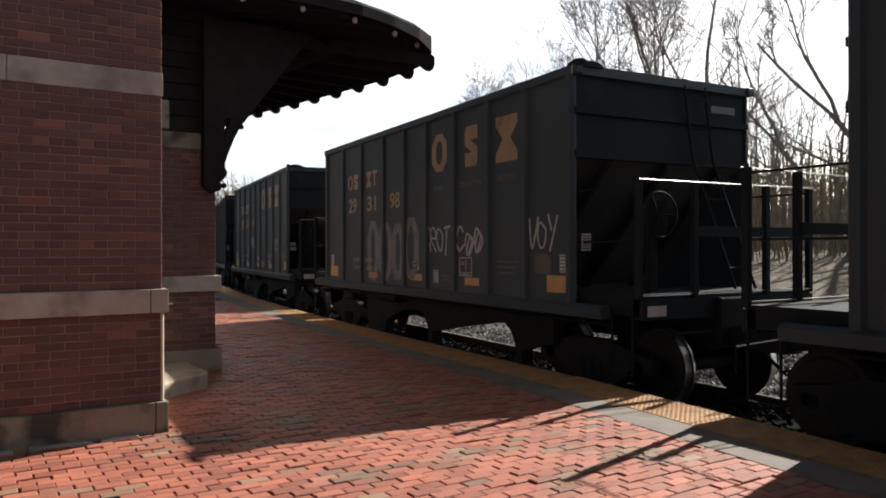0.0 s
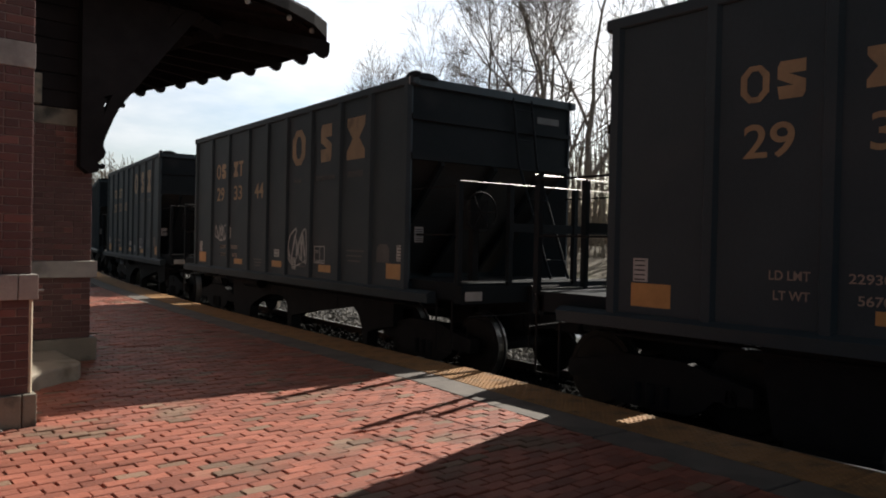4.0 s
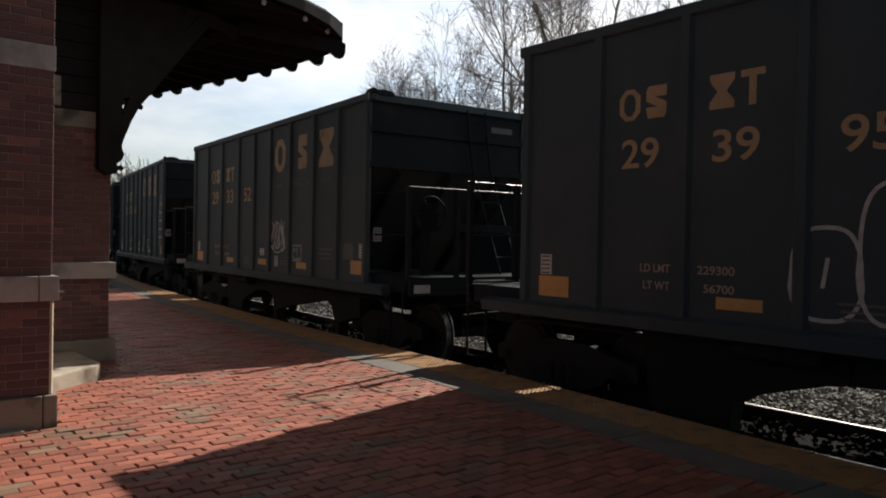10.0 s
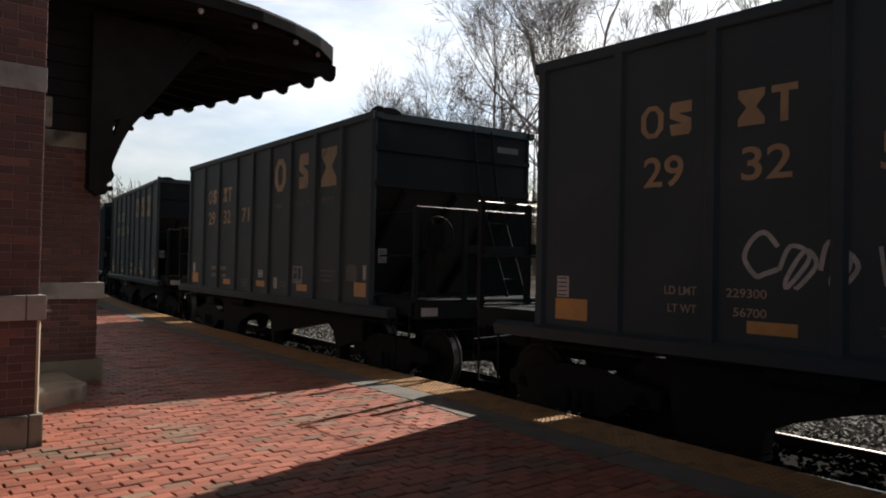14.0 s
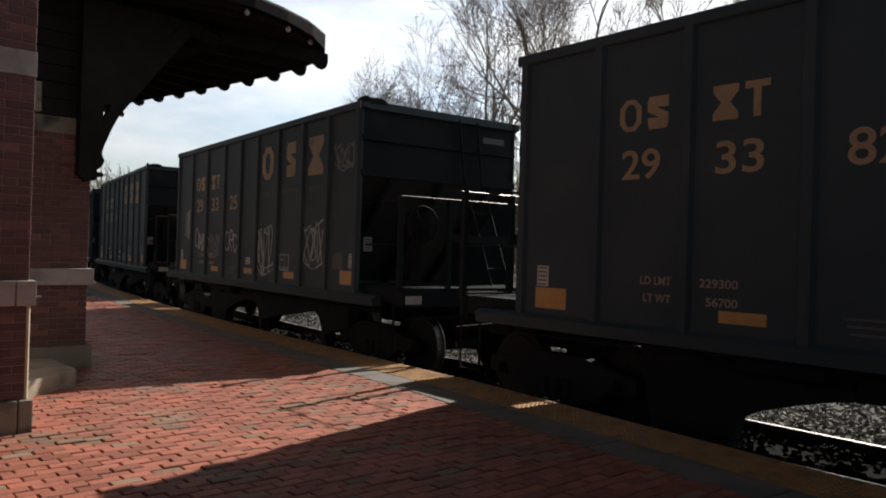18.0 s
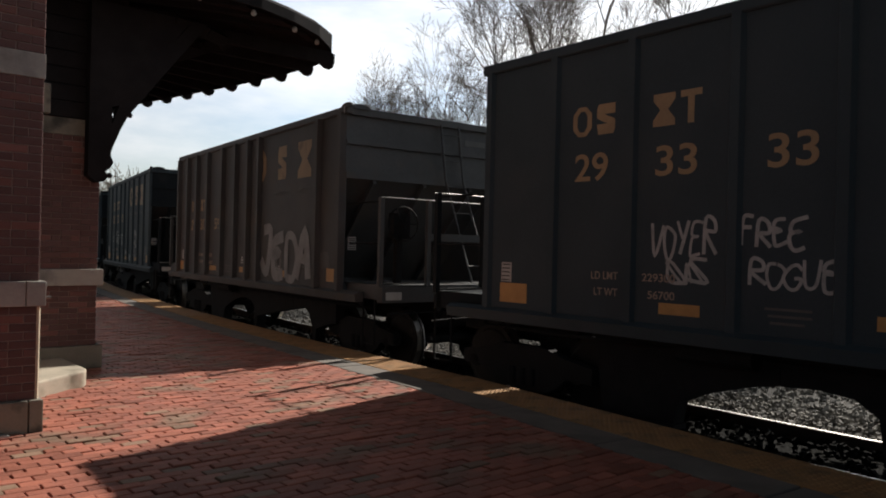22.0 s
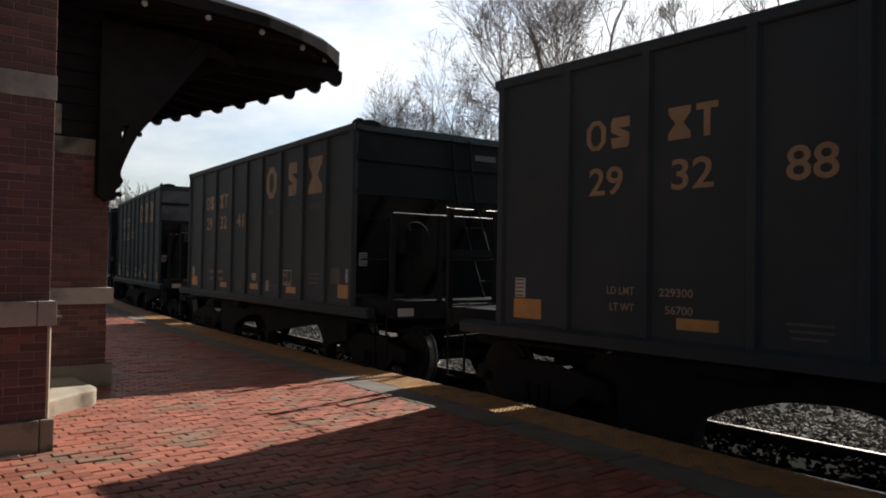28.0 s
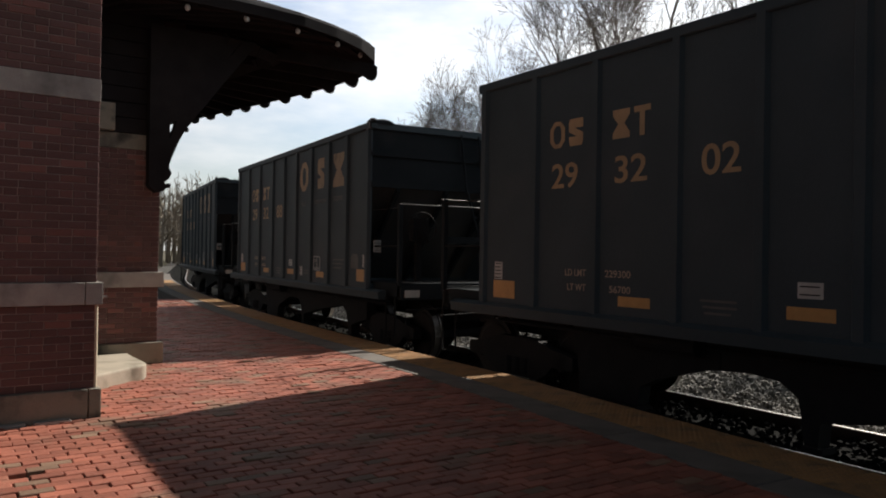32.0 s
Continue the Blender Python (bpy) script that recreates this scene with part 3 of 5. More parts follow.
def make_canopy():
    can = thing("platform_canopy", "dark timber platform canopy with rafter tails and rounded corner", "canopy", kind="structure")

    def shell(rings, close_caps=True):
        bm = bmesh.new()
        vs = [[bm.verts.new(q) for q in ring] for ring in rings]
        for i in range(len(vs[0]) - 1):
            for a, b in zip(vs, vs[1:]):
                bm.faces.new((a[i], a[i + 1], b[i + 1], b[i]))
        return bm

    def ring(d, z):
        return [(*inward(p, d), z) for p in EAVE]
    bm = shell([ring(-0.02, 4.66), ring(0.05, 4.72), ring(3.2, 5.55)])
    part("roof", bm, SLATE, can, "dark slate canopy roof")
    def under(d, rise):
        return [(*inward(p, d), z + rise) for p, z in zip(EAVE, EAVE_Z)]
    part("soffit", shell([under(0.0, 0.0), under(1.2, 0.15), under(3.4, 0.42)]), TIMBER_RED, can, "dark boarded soffit")
    drop = [4.53] * 6 + [4.50, 4.44, 4.36, 4.29, 4.26] + [4.25] * 6
    bm = shell([[(*inward(p, d), z) for p, z in zip(EAVE, drop)] for d in (0.03, -0.03)] + [ring(-0.03, 4.66), ring(0.03, 4.66)])
    part("fascia", bm, TIMBER, can)
    # boards under the roof
    pieces = []
    for d in [0.18 * k for k in range(1, 16)]:
        for a, b, za, zb in zip(EAVE, EAVE[1:], EAVE_Z, EAVE_Z[1:]):
            p, q, p2, q2 = inward(a, d), inward(b, d), inward(a, d + 0.165), inward(b, d + 0.165)
            u, u2 = 0.11 * d - 0.02, 0.11 * (d + 0.165) - 0.02
            vs = [(*p, za + u - 0.018), (*q, zb + u - 0.018), (*q2, zb + u2 - 0.018), (*p2, za + u2 - 0.018), (*p, za + u), (*q, zb + u), (*q2, zb + u2), (*p2, za + u2)]
            pieces.append((vs, BOX_FACES))
    tagged(joined("boards", pieces, TIMBER_RED, can), kind="stuff")
    # rafters, evenly spaced along the eave
    run, spots = 0.0, []
    for a, b in zip(EAVE[7:], EAVE[8:]):
        a, b = Vector(a), Vector(b)
        length = (b - a).length
        while run < length:
            spots.append(a + (b - a) * (run / length))
            run += 0.66
        run -= length
    for sp in spots:
        p = (sp.x, sp.y)
        o, i = Vector((*inward(p, -0.10), 0.0)), Vector((*inward(p, 2.6), 0.0))
        u = (i - o).normalized()
        w = Vector((-u.y, u.x, 0)) * 0.04
        bm = bmesh.new()
        prof = [(0.03, 4.24), (0.05, 4.18), (0.10, 4.15), (0.17, 4.165), (0.24, 4.22), (0.34, 4.24), (2.7, 4.50), (2.7, 4.66), (0.12, 4.40), (0.03, 4.36)]
        lo = [bm.verts.new(o + u * t - w + Vector((0, 0, z))) for t, z in prof]
        hi = [bm.verts.new(o + u * t + w + Vector((0, 0, z))) for t, z in prof]
        bm.faces.new(lo)
        bm.faces.new(hi[::-1])
        for k in range(len(lo)):
            j = (k + 1) % len(lo)
            bm.faces.new((lo[j], lo[k], hi[k], hi[j]))
        bmesh.ops.recalc_face_normals(bm, faces=bm.faces[:])
        part("rafter", bm, TIMBER, can)
    # rafters under the thin end, flush with its edge
    run = 0.3
    for a, b, za, zb in zip(EAVE[1:7], EAVE[2:8], EAVE_Z[1:7], EAVE_Z[2:8]):
        a, b = Vector(a), Vector(b)
        length = (b - a).length
        while run < length:
            sp, z = a + (b - a) * (run / length), za + (zb - za) * run / length
            o, i = Vector((*inward((sp.x, sp.y), 0.06), z)), Vector((*inward((sp.x, sp.y), 2.4), z + 0.2))
            w = Vector((-(i - o).y, (i - o).x, 0)).normalized() * 0.04
            bm = bmesh.new()
            lo, hi = [[bm.verts.new(q + side * w + Vector((0, 0, dz))) for q, dz in ((o, -0.05), (i, -0.13), (i, 0.02), (o, 0.0))] for side in (-1, 1)]
            bm.faces.new(lo)
            bm.faces.new(hi[::-1])
            for k in range(4):
                bm.faces.new((lo[(k + 1) % 4], lo[k], hi[k], hi[(k + 1) % 4]))
            bmesh.ops.recalc_face_normals(bm, faces=bm.faces[:])
            part("rafter", bm, TIMBER, can)
            run += 0.62
        run -= length
    # beam that carries the rafters
    bm = bmesh.new()
    for a, b in zip(EAVE[5:], EAVE[6:]):
        p, q = inward(a, 1.5), inward(b, 1.5)
        tube(bm, [(*p, 4.42), (*q, 4.42)], 0.11, 4)
    part("beam", bm, TIMBER, can)
    # round globes under the end eave
    for x, y in ((4.27, 2.60), (3.72, 2.27), (2.98, 2.0), (2.22, 1.9), (1.45, 1.9), (0.7, 1.91)):
        gx, gy = inward((x, y), 0.16)
        bm = tube(bmesh.new(), [(gx, gy, 4.455), (gx, gy, 4.475), (gx, gy, 4.50), (gx, gy, 4.53)], [0.018, 0.034, 0.034, 0.02], 10)
        part("lamp_glass", bm, BULB, can, "small white lamp under the eave", smooth=True)


make_canopy()


def make_bracket():
    br = thing("canopy_bracket", "dark curved timber bracket with turned drops on the wing corner", "bracket")
    y0, y1 = 2.86, 3.02
    post = [(1.14, 2.34), (1.24, 2.26), (1.33, 2.28), (1.37, 2.34), (1.34, 2.40), (1.40, 2.45), (1.43, 2.52), (1.40, 2.59), (1.40, 3.19), (1.52, 3.24), (2.36, 4.45), (1.14, 4.45)]
    part("post", prism(bmesh.new(), post, y0, y1, "y"), TIMBER, br)
    outer = [(1.40, 2.62), (1.43, 2.72), (1.52, 2.95), (1.60, 3.11), (1.74, 3.30), (1.95, 3.58), (2.22, 3.95), (2.60, 4.45)]
    inner = [(2.40, 4.46), (2.02, 3.98), (1.74, 3.6), (1.57, 3.36), (1.48, 3.2), (1.43, 3.05), (1.38, 2.9)]
    part("brace", prism(bmesh.new(), outer + inner, y0 + 0.02, y1 - 0.02, "y"), TIMBER, br)
    for x, z in ((1.635, 3.13), (1.41, 2.36)):
        bm = bmesh.new()
        bmesh.ops.create_uvsphere(bm, u_segments=8, v_segments=6, radius=0.035)
        bmesh.ops.translate(bm, verts=bm.verts, vec=(x, y0 + 0.08, z))
        part("drop", bm, TIMBER, br, smooth=True)


make_bracket()


# ---- trees and brush beyond the track ----
def inside_crown(p, height, wide):
    """Whether a place lies in the rounded crown of a tree of that height."""
    c, h = height * 0.56, height * 0.44
    return (p.x ** 2 + p.y ** 2) / wide ** 2 + ((p.z - c) / h) ** 2 < 1.0 if p.z > c else p.x ** 2 + p.y ** 2 < wide ** 2


def grow(limbs, p, d, length, radius, depth, rnd, spread, lift, height, wide):
    """A limb with its forks, kept to the crown: lists of (points, radii, level)."""
    if depth < 5 and not inside_crown(p, height, wide * 1.12):
        return
    pts, rad = [p], [radius]
    n = 4 if depth > 3 else 2
    wander = 0.11 if depth > 3 else 0.16
    for i in range(n):
        d = (d + Vector((rnd.gauss(0, wander), rnd.gauss(0, wander), rnd.gauss(lift, wander * 0.6)))).normalized()
        p = p + d * (length / n)
        pts.append(p)
        rad.append(radius * (1 - 0.45 * (i + 1) / n))
        if depth < 5 and not inside_crown(p, height, wide * rnd.uniform(0.85, 1.1)):
            break
    limbs.append((pts, rad, depth))
    if depth == 0:
        return
    n = len(pts) - 1
    k = 4 if depth in (2, 3) else 3
    turn0 = rnd.uniform(0, 6.28)
    side = d.cross(Vector((0.3, 0.2, 0.93)) if abs(d.z) < 0.95 else Vector((1, 0, 0))).normalized()
    for i in range(k):
        t = 1.0 if i == 0 else rnd.uniform(0.4, 0.97)
        m = min(int(t * n), n - 1)
        base = pts[m].lerp(pts[m + 1], t * n - m)
        axis = Matrix.Rotation(turn0 + 2.4 * i, 3, d) @ side
        turn = Matrix.Rotation((0.18 if i == 0 else rnd.uniform(0.55, 1.0)) * spread, 3, axis)
        grow(limbs, base, (turn @ d).normalized(), length * rnd.uniform(0.56, 0.76), max(rad[m] * rnd.uniform(0.56, 0.74), 0.004), depth - 1, rnd, spread, lift, height, wide)


def make_tree(seed, height, spread, stems, dark, label, wide, deep=6):
    rnd = random.Random(seed)
    limbs = []
    for k in range(stems):
        lean = Vector((rnd.gauss(0, 0.14), rnd.gauss(0, 0.14), 1)).normalized()
        grow(limbs, Vector((rnd.gauss(0, 0.6) * (stems > 1), rnd.gauss(0, 0.6) * (stems > 1), -0.4)), lean, height * 0.33, height * 0.009, deep, rnd, spread, 0.05, height, wide * height)
    tree = thing("bare_tree", label, "tree", "bare trees beyond the track")
    mat = BARK_DARK if dark else BARK
    for name, levels, sides in (("trunk", (6, 5), 7), ("limb", (4, 3), 4), ("twig_mass", (2, 1, 0), 3)):
        bm = bmesh.new()
        for pts, rad, level in limbs:
            if level in levels:
                tube(bm, pts, [max(r, 0.0072) for r in rad], sides)
        tagged(part(name, bm, mat, tree), kind="stuff" if name != "trunk" else "")
    return tree


def polar(az, d):
    """A place d metres from the camera's stand, az degrees to the right of +y."""
    return -1.5 + d * math.sin(radians(az)), -6.7 + d * math.cos(radians(az))


def make_trees():
    kinds = [make_tree(21, 13.0, 0.95, 5, True, "bare winter tree with a dense twiggy crown", 0.17),
             make_tree(34, 17.5, 0.74, 2, False, "tall bare winter tree with several leaning stems", 0.19),
             make_tree(47, 13.5, 0.55, 1, False, "slender bare winter tree with upright twigs", 0.2),
             make_tree(58, 15.0, 0.8, 3, True, "bare winter tree with a rounded fan of limbs", 0.16)]
    first = [True] * 4
    tall = [max(v.co.z for o in t.children for v in o.data.vertices) for t in kinds]
    clump = ((0, 35.4, 46, 14.4, 20), (0, 37.4, 45, 14.9, 110), (3, 40.6, 44, 17.3, 0), (3, 42.9, 50, 14.8, 140), (1, 44.6, 45, 21.0, 130), (1, 48.6, 52, 17.4, 310), (1, 51.4, 46, 20.0, 250),
             (2, 59.6, 42, 18.4, 30), (2, 61.8, 44, 17.6, 140))
    slender = ((2, 64.0, 40, 14.5, 10), (2, 66.4, 38, 17.5, 220), (2, 68.6, 36, 18.0, 310), (2, 71.2, 38, 17.0, 80), (2, 74.0, 37, 16.5, 20), (2, 77.0, 35, 15.5, 170), (2, 80.0, 37, 15.0, 260), (3, 56.4, 54, 12.5, 100), (0, 32.4, 84, 10.2, 50), (0, 30.8, 88, 9.2, 150), (0, 16.5, 120, 4.6, 90), (0, 14.4, 125, 4.4, 190), (3, 18.2, 130, 4.2, 60))
    for k, az, d, top, turn in clump + slender:
        base = 1.2 if d < 80 else -0.6
        size = (1.5 + d * math.tan(radians(top)) - base) / tall[k]
        x, y = polar(az, d)
        m = Matrix.Translation((x, y, base)) @ pose(0, 0, 0, 0, 0, turn) @ Matrix.Scale(size, 4)
        if first[k]:
            kinds[k].matrix_world, first[k] = m, False
        else:
            copy_thing(kinds[k], m)


make_trees()


def make_brush():
    rnd = random.Random(77)
    bm = bmesh.new()
    for i in range(3600):
        az, d = rnd.uniform(37, 92), rnd.uniform(30, 62)
        x, y = polar(az, d)
        px, py, a = arc(y, 0)
        if x - px < 13:
            continue
        tall = rnd.random() < 0.12
        h = rnd.uniform(4, 8.5) if tall else rnd.uniform(0.8, 4.0)
        r = rnd.uniform(0.03, 0.06) if tall else rnd.uniform(0.012, 0.03)
        lx, ly = rnd.gauss(0, 0.16) * h, rnd.gauss(0, 0.16) * h
        z = 1.0
        tube(bm, [(x, y, z), (x + lx * 0.4, y + ly * 0.4, z + h * 0.55), (x + lx, y + ly, z + h)], [r, r * 0.7, 0.006], 3)
        for k in range(3):
            t = rnd.uniform(0.3, 0.9)
            bx, by, bz = x + lx * t * 0.8, y + ly * t * 0.8, z + h * t
            tube(bm, [(bx, by, bz), (bx + rnd.gauss(0, 0.25) * h, by + rnd.gauss(0, 0.25) * h, bz + rnd.uniform(0.1, 0.35) * h)], [r * 0.55, 0.005], 3)
    tagged(part("undergrowth", bm, BRUSH), "dense dry brush and saplings on the bank", "undergrowth", kind="stuff")
    woods = bmesh.new()
    for i in range(1100):
        az, d = rnd.uniform(36, 92), rnd.uniform(44, 85)
        x, y = polar(az, d)
        h, r = rnd.uniform(5, 12.5), rnd.uniform(0.04, 0.11)
        lx, ly = rnd.gauss(0, 0.05) * h, rnd.gauss(0, 0.05) * h
        tube(woods, [(x, y, 0), (x + lx * 0.5, y + ly * 0.5, h * 0.6), (x + lx, y + ly, h)], [r, r * 0.7, 0.012], 3)
        for k in range(7):
            t = rnd.uniform(0.35, 0.95)
            bx, by, bz = x + lx * t, y + ly * t, h * t
            ln = rnd.uniform(0.12, 0.26) * h * (1.1 - t)
            a = rnd.uniform(0, 6.3)
            tube(woods, [(bx, by, bz), (bx + ln * math.cos(a), by + ln * math.sin(a), bz + ln * rnd.uniform(0.5, 1.3))], [r * 0.4, 0.008], 3)
    for i in range(420):
        az, d = rnd.uniform(6, 22), rnd.uniform(100, 160)
        x, y = polar(az, d)
        h, r = rnd.uniform(8, 13), rnd.uniform(0.1, 0.2)
        tube(woods, [(x, y, -0.8), (x + rnd.gauss(0, 0.4), y, h * 0.6), (x + rnd.gauss(0, 0.7), y, h)], [r, r * 0.7, 0.03], 3)
        for k in range(12):
            t, a = rnd.uniform(0.15, 0.95), rnd.uniform(0, 6.3)
            ln = rnd.uniform(0.15, 0.3) * h * (1.15 - t)
            tube(woods, [(x, y, h * t), (x + ln * math.cos(a), y + ln * math.sin(a), h * t + ln * rnd.uniform(0.4, 1.2))], [r * 0.5, 0.03], 3)
    tagged(part("far_woods", woods, BRUSH), "leafless grey-brown woods in the distance", "woods", kind="stuff")


make_brush()


# ---- the coal train ----
HALF = 4.65        # half the length of a car body
PITCH = 12.9       # from car to car over the couplers
SIDE = -1.56       # plane of the side sheet that faces the platform
TOP = 3.88
BASE_Z = -0.03      # the cars' own zero, level with the platform
TRUCK_Z = RAIL_Z - BASE_Z
POSTS = (0.08, 1.15, 2.21, 3.35, 4.30, 5.20, 6.20, 7.25, 8.22, 9.22)
OLD_POSTS = (0.08, 0.84, 1.60, 2.42, 3.45, 4.30, 5.05, 5.66, 8.36, 9.22)


def along(d):
    """Local y of a place d metres from the car's far edge, as read along the side from the platform."""
    return HALF - d


def plate(bm, d0, d1, z0, z1, proud=0.004, base=SIDE):
    return box(bm, (base - proud, along(d1), z0), (base + 0.01, along(d0), z1))


def flat(bm, outline, proud=0.004):
    """A flat outline of (d, z) points on the side sheet."""
    vs = [bm.verts.new((SIDE - proud, along(d), z)) for d, z in outline]
    f = bm.faces.new(vs)
    f.normal_update()
    if f.normal.x > 0:
        f.normal_flip()
    return bm


def ring_mark(bm, d0, d1, z0, z1, t, proud=0.005):
    """A bold octagonal ring."""
    def octagon(a, b, c, e):
        u, v = (b - a) * 0.3, (e - c) * 0.25
        return [(a + u, c), (b - u, c), (b, c + v), (b, e - v), (b - u, e), (a + u, e), (a, e - v), (a, c + v)]
    o, i = octagon(d0, d1, z0, z1), octagon(d0 + t, d1 - t, z0 + t * 0.8, z1 - t * 0.8)
    vo = [bm.verts.new((SIDE - proud, along(d), z)) for d, z in o]
    vi = [bm.verts.new((SIDE - proud, along(d), z)) for d, z in i]
    for k in range(8):
        j = (k + 1) % 8
        bm.faces.new((vo[k], vi[k], vi[j], vo[j]))
    return bm


def block_mark(bm, d0, d1, z0, z1, proud=0.005):
    """A bold block with two notches."""
    w, h = d1 - d0, z1 - z0
    return flat(bm, [(d0 + 0.02, z0), (d1 - 0.1 * w, z0), (d1, z0 + 0.14 * h), (d1, z0 + 0.46 * h), (d0 + 0.42 * w, z0 + 0.66 * h), (d1, z0 + 0.66 * h), (d1, z1), (d0 + 0.1 * w, z1), (d0, z1 - 0.14 * h), (d0, z0 + 0.54 * h),
                     (d0 + 0.58 * w, z0 + 0.34 * h), (d0, z0 + 0.34 * h)], proud)


def waist_mark(bm, d0, d1, z0, z1, proud=0.005):
    """A bold hourglass."""
    w, h = d1 - d0, z1 - z0
    return flat(bm, [(d0, z0), (d1, z0), (d1, z0 + 0.2 * h), (d0 + 0.68 * w, z0 + 0.5 * h), (d1, z1 - 0.2 * h), (d1, z1), (d0, z1), (d0, z1 - 0.2 * h), (d0 + 0.32 * w, z0 + 0.5 * h), (d0, z0 + 0.2 * h)], proud)


TEXT_TURN = Matrix(((0, 0, -1, 0), (-1, 0, 0, 0), (0, 1, 0, 0), (0, 0, 0, 1)))
text_cache = {}


def text_mesh(words, width, height, mat):
    """Letters of the built-in font as a flat mesh of that width and height, from its lower left corner."""
    key = (words, width, height, mat.name)
    if key not in text_cache:
        cu = bpy.data.curves.new("text", "FONT")
        cu.body = words
        cu.extrude = 0.001
        cu.offset = 0.012
        ob = bpy.data.objects.new("text", cu)
        scene.collection.objects.link(ob)
        me = bpy.data.meshes.new_from_object(ob.evaluated_get(bpy.context.evaluated_depsgraph_get()))
        bpy.data.objects.remove(ob)
        co = np.empty(len(me.vertices) * 3)
        me.vertices.foreach_get("co", co)
        co = co.reshape(-1, 3)
        co[:, :2] -= co[:, :2].min(0)
        co[:, :2] *= np.array([width, height]) / co[:, :2].max(0)
        me.vertices.foreach_set("co", co.ravel())
        me.materials.clear()
        me.materials.append(mat)
        text_cache[key] = me
    return text_cache[key]


def side_text(name, words, d0, d1, z0, z1, mat, parent):
    return shared(name, text_mesh(words, round(d1 - d0, 3), round(z1 - z0, 3), mat), parent, Matrix.Translation((SIDE - 0.005, along(d0), z0)) @ TEXT_TURN)


def ribbon(bm, pts, stroke, proud, closed=False):
    """A flat ribbon along (d, z) points on the side sheet."""
    n, last, first = len(pts), None, None
    for i, (d, z) in enumerate(pts):
        p, q = (pts[i - 1], pts[(i + 1) % n]) if closed else (pts[max(i - 1, 0)], pts[min(i + 1, n - 1)])
        tx, tz = q[0] - p[0], q[1] - p[1]
        ln = math.hypot(tx, tz) or 1
        nx, nz = -tz / ln * stroke / 2, tx / ln * stroke / 2
        pair = (bm.verts.new((SIDE - proud, along(d + nx), z + nz)), bm.verts.new((SIDE - proud, along(d - nx), z - nz)))
        if last:
            bm.faces.new((last[0], last[1], pair[1], pair[0]))
        first, last = first or pair, pair
    if closed:
        bm.faces.new((last[0], last[1], first[1], first[0]))


def smooth_line(pts, steps=5):
    """A rounded line through points."""
    out = []
    for i in range(len(pts) - 1):
        a, b, c, e = pts[max(i - 1, 0)], pts[i], pts[i + 1], pts[min(i + 2, len(pts) - 1)]
        for k in range(steps):
            t = k / steps
            out.append(tuple(0.5 * (2 * b[m] + (c[m] - a[m]) * t + (2 * a[m] - 5 * b[m] + 4 * c[m] - e[m]) * t * t + (3 * b[m] - a[m] - 3 * c[m] + e[m]) * t ** 3) for m in (0, 1)))
    return out + [pts[-1]]


def scribble(name, seed, d0, d1, z0, z1, mat, parent, stroke=0.03):
    """Sprayed strokes: quick looping marks side by side, no letters."""
    rnd = random.Random(seed)
    bm = bmesh.new()
    n = max(2, int((d1 - d0) / 0.2))
    w = (d1 - d0) / n
    layer = 0
    for k in range(n):
        c = d0 + (k + 0.5) * w
        for line in range(2):
            pts = []
            u, v = rnd.choice((-1, 1)), rnd.choice((-1, 1))
            for i in range(rnd.choice((3, 4, 5))):
                pts.append((c + 0.5 * w * (u * rnd.uniform(0.5, 1.1)), (z0 + z1) / 2 + (z1 - z0) / 2 * v * rnd.uniform(0.45, 1.0)))
                if rnd.random() < 0.65:
                    v = -v
                if rnd.random() < 0.7:
                    u = -u
            layer += 1
            ribbon(bm, smooth_line(pts), stroke * rnd.uniform(0.7, 1.05), 0.003 + 0.0003 * layer)
    if d1 - d0 > 0.6:
        m = (z0 + z1) / 2
        ribbon(bm, smooth_line([(d0, m - 0.2 * (z1 - z0)), (d0 + 0.4 * (d1 - d0), z0 - 0.02), (d1, z0 + 0.1)]), stroke * 0.7, 0.0026)
    return tagged(part(name, bm, mat, parent), kind="stuff")


# one-line letters on a grid of ten by ten, strokes apart by a slash
LETTERS = {"A": "00 49 90/24 74", "B": "10 19 78 66 15 75 83 60 10", "C": "97 69 28 04 31 61 92", "D": "10 19 69 95 60 10", "E": "99 28 15 65 15 11 40 91", "F": "00 19 99/15 75", "G": "97 69 28 04 31 70 94 54",
           "J": "29 89 73 40 03", "N": "00 19 80 99", "O": "58 18 04 30 71 96 58", "R": "00 19 79 85 15 90", "S": "97 59 17 45 84 60 02", "T": "09 99/49 40", "U": "09 12 50 82 99", "V": "09 40 99", "Y": "09 44/99 30",
           "*": "03 28 75 30 22 57 94 50 40", "#": "10 07 29 37 59 67 89 97 90/41 45 75 71 41/21 26"}


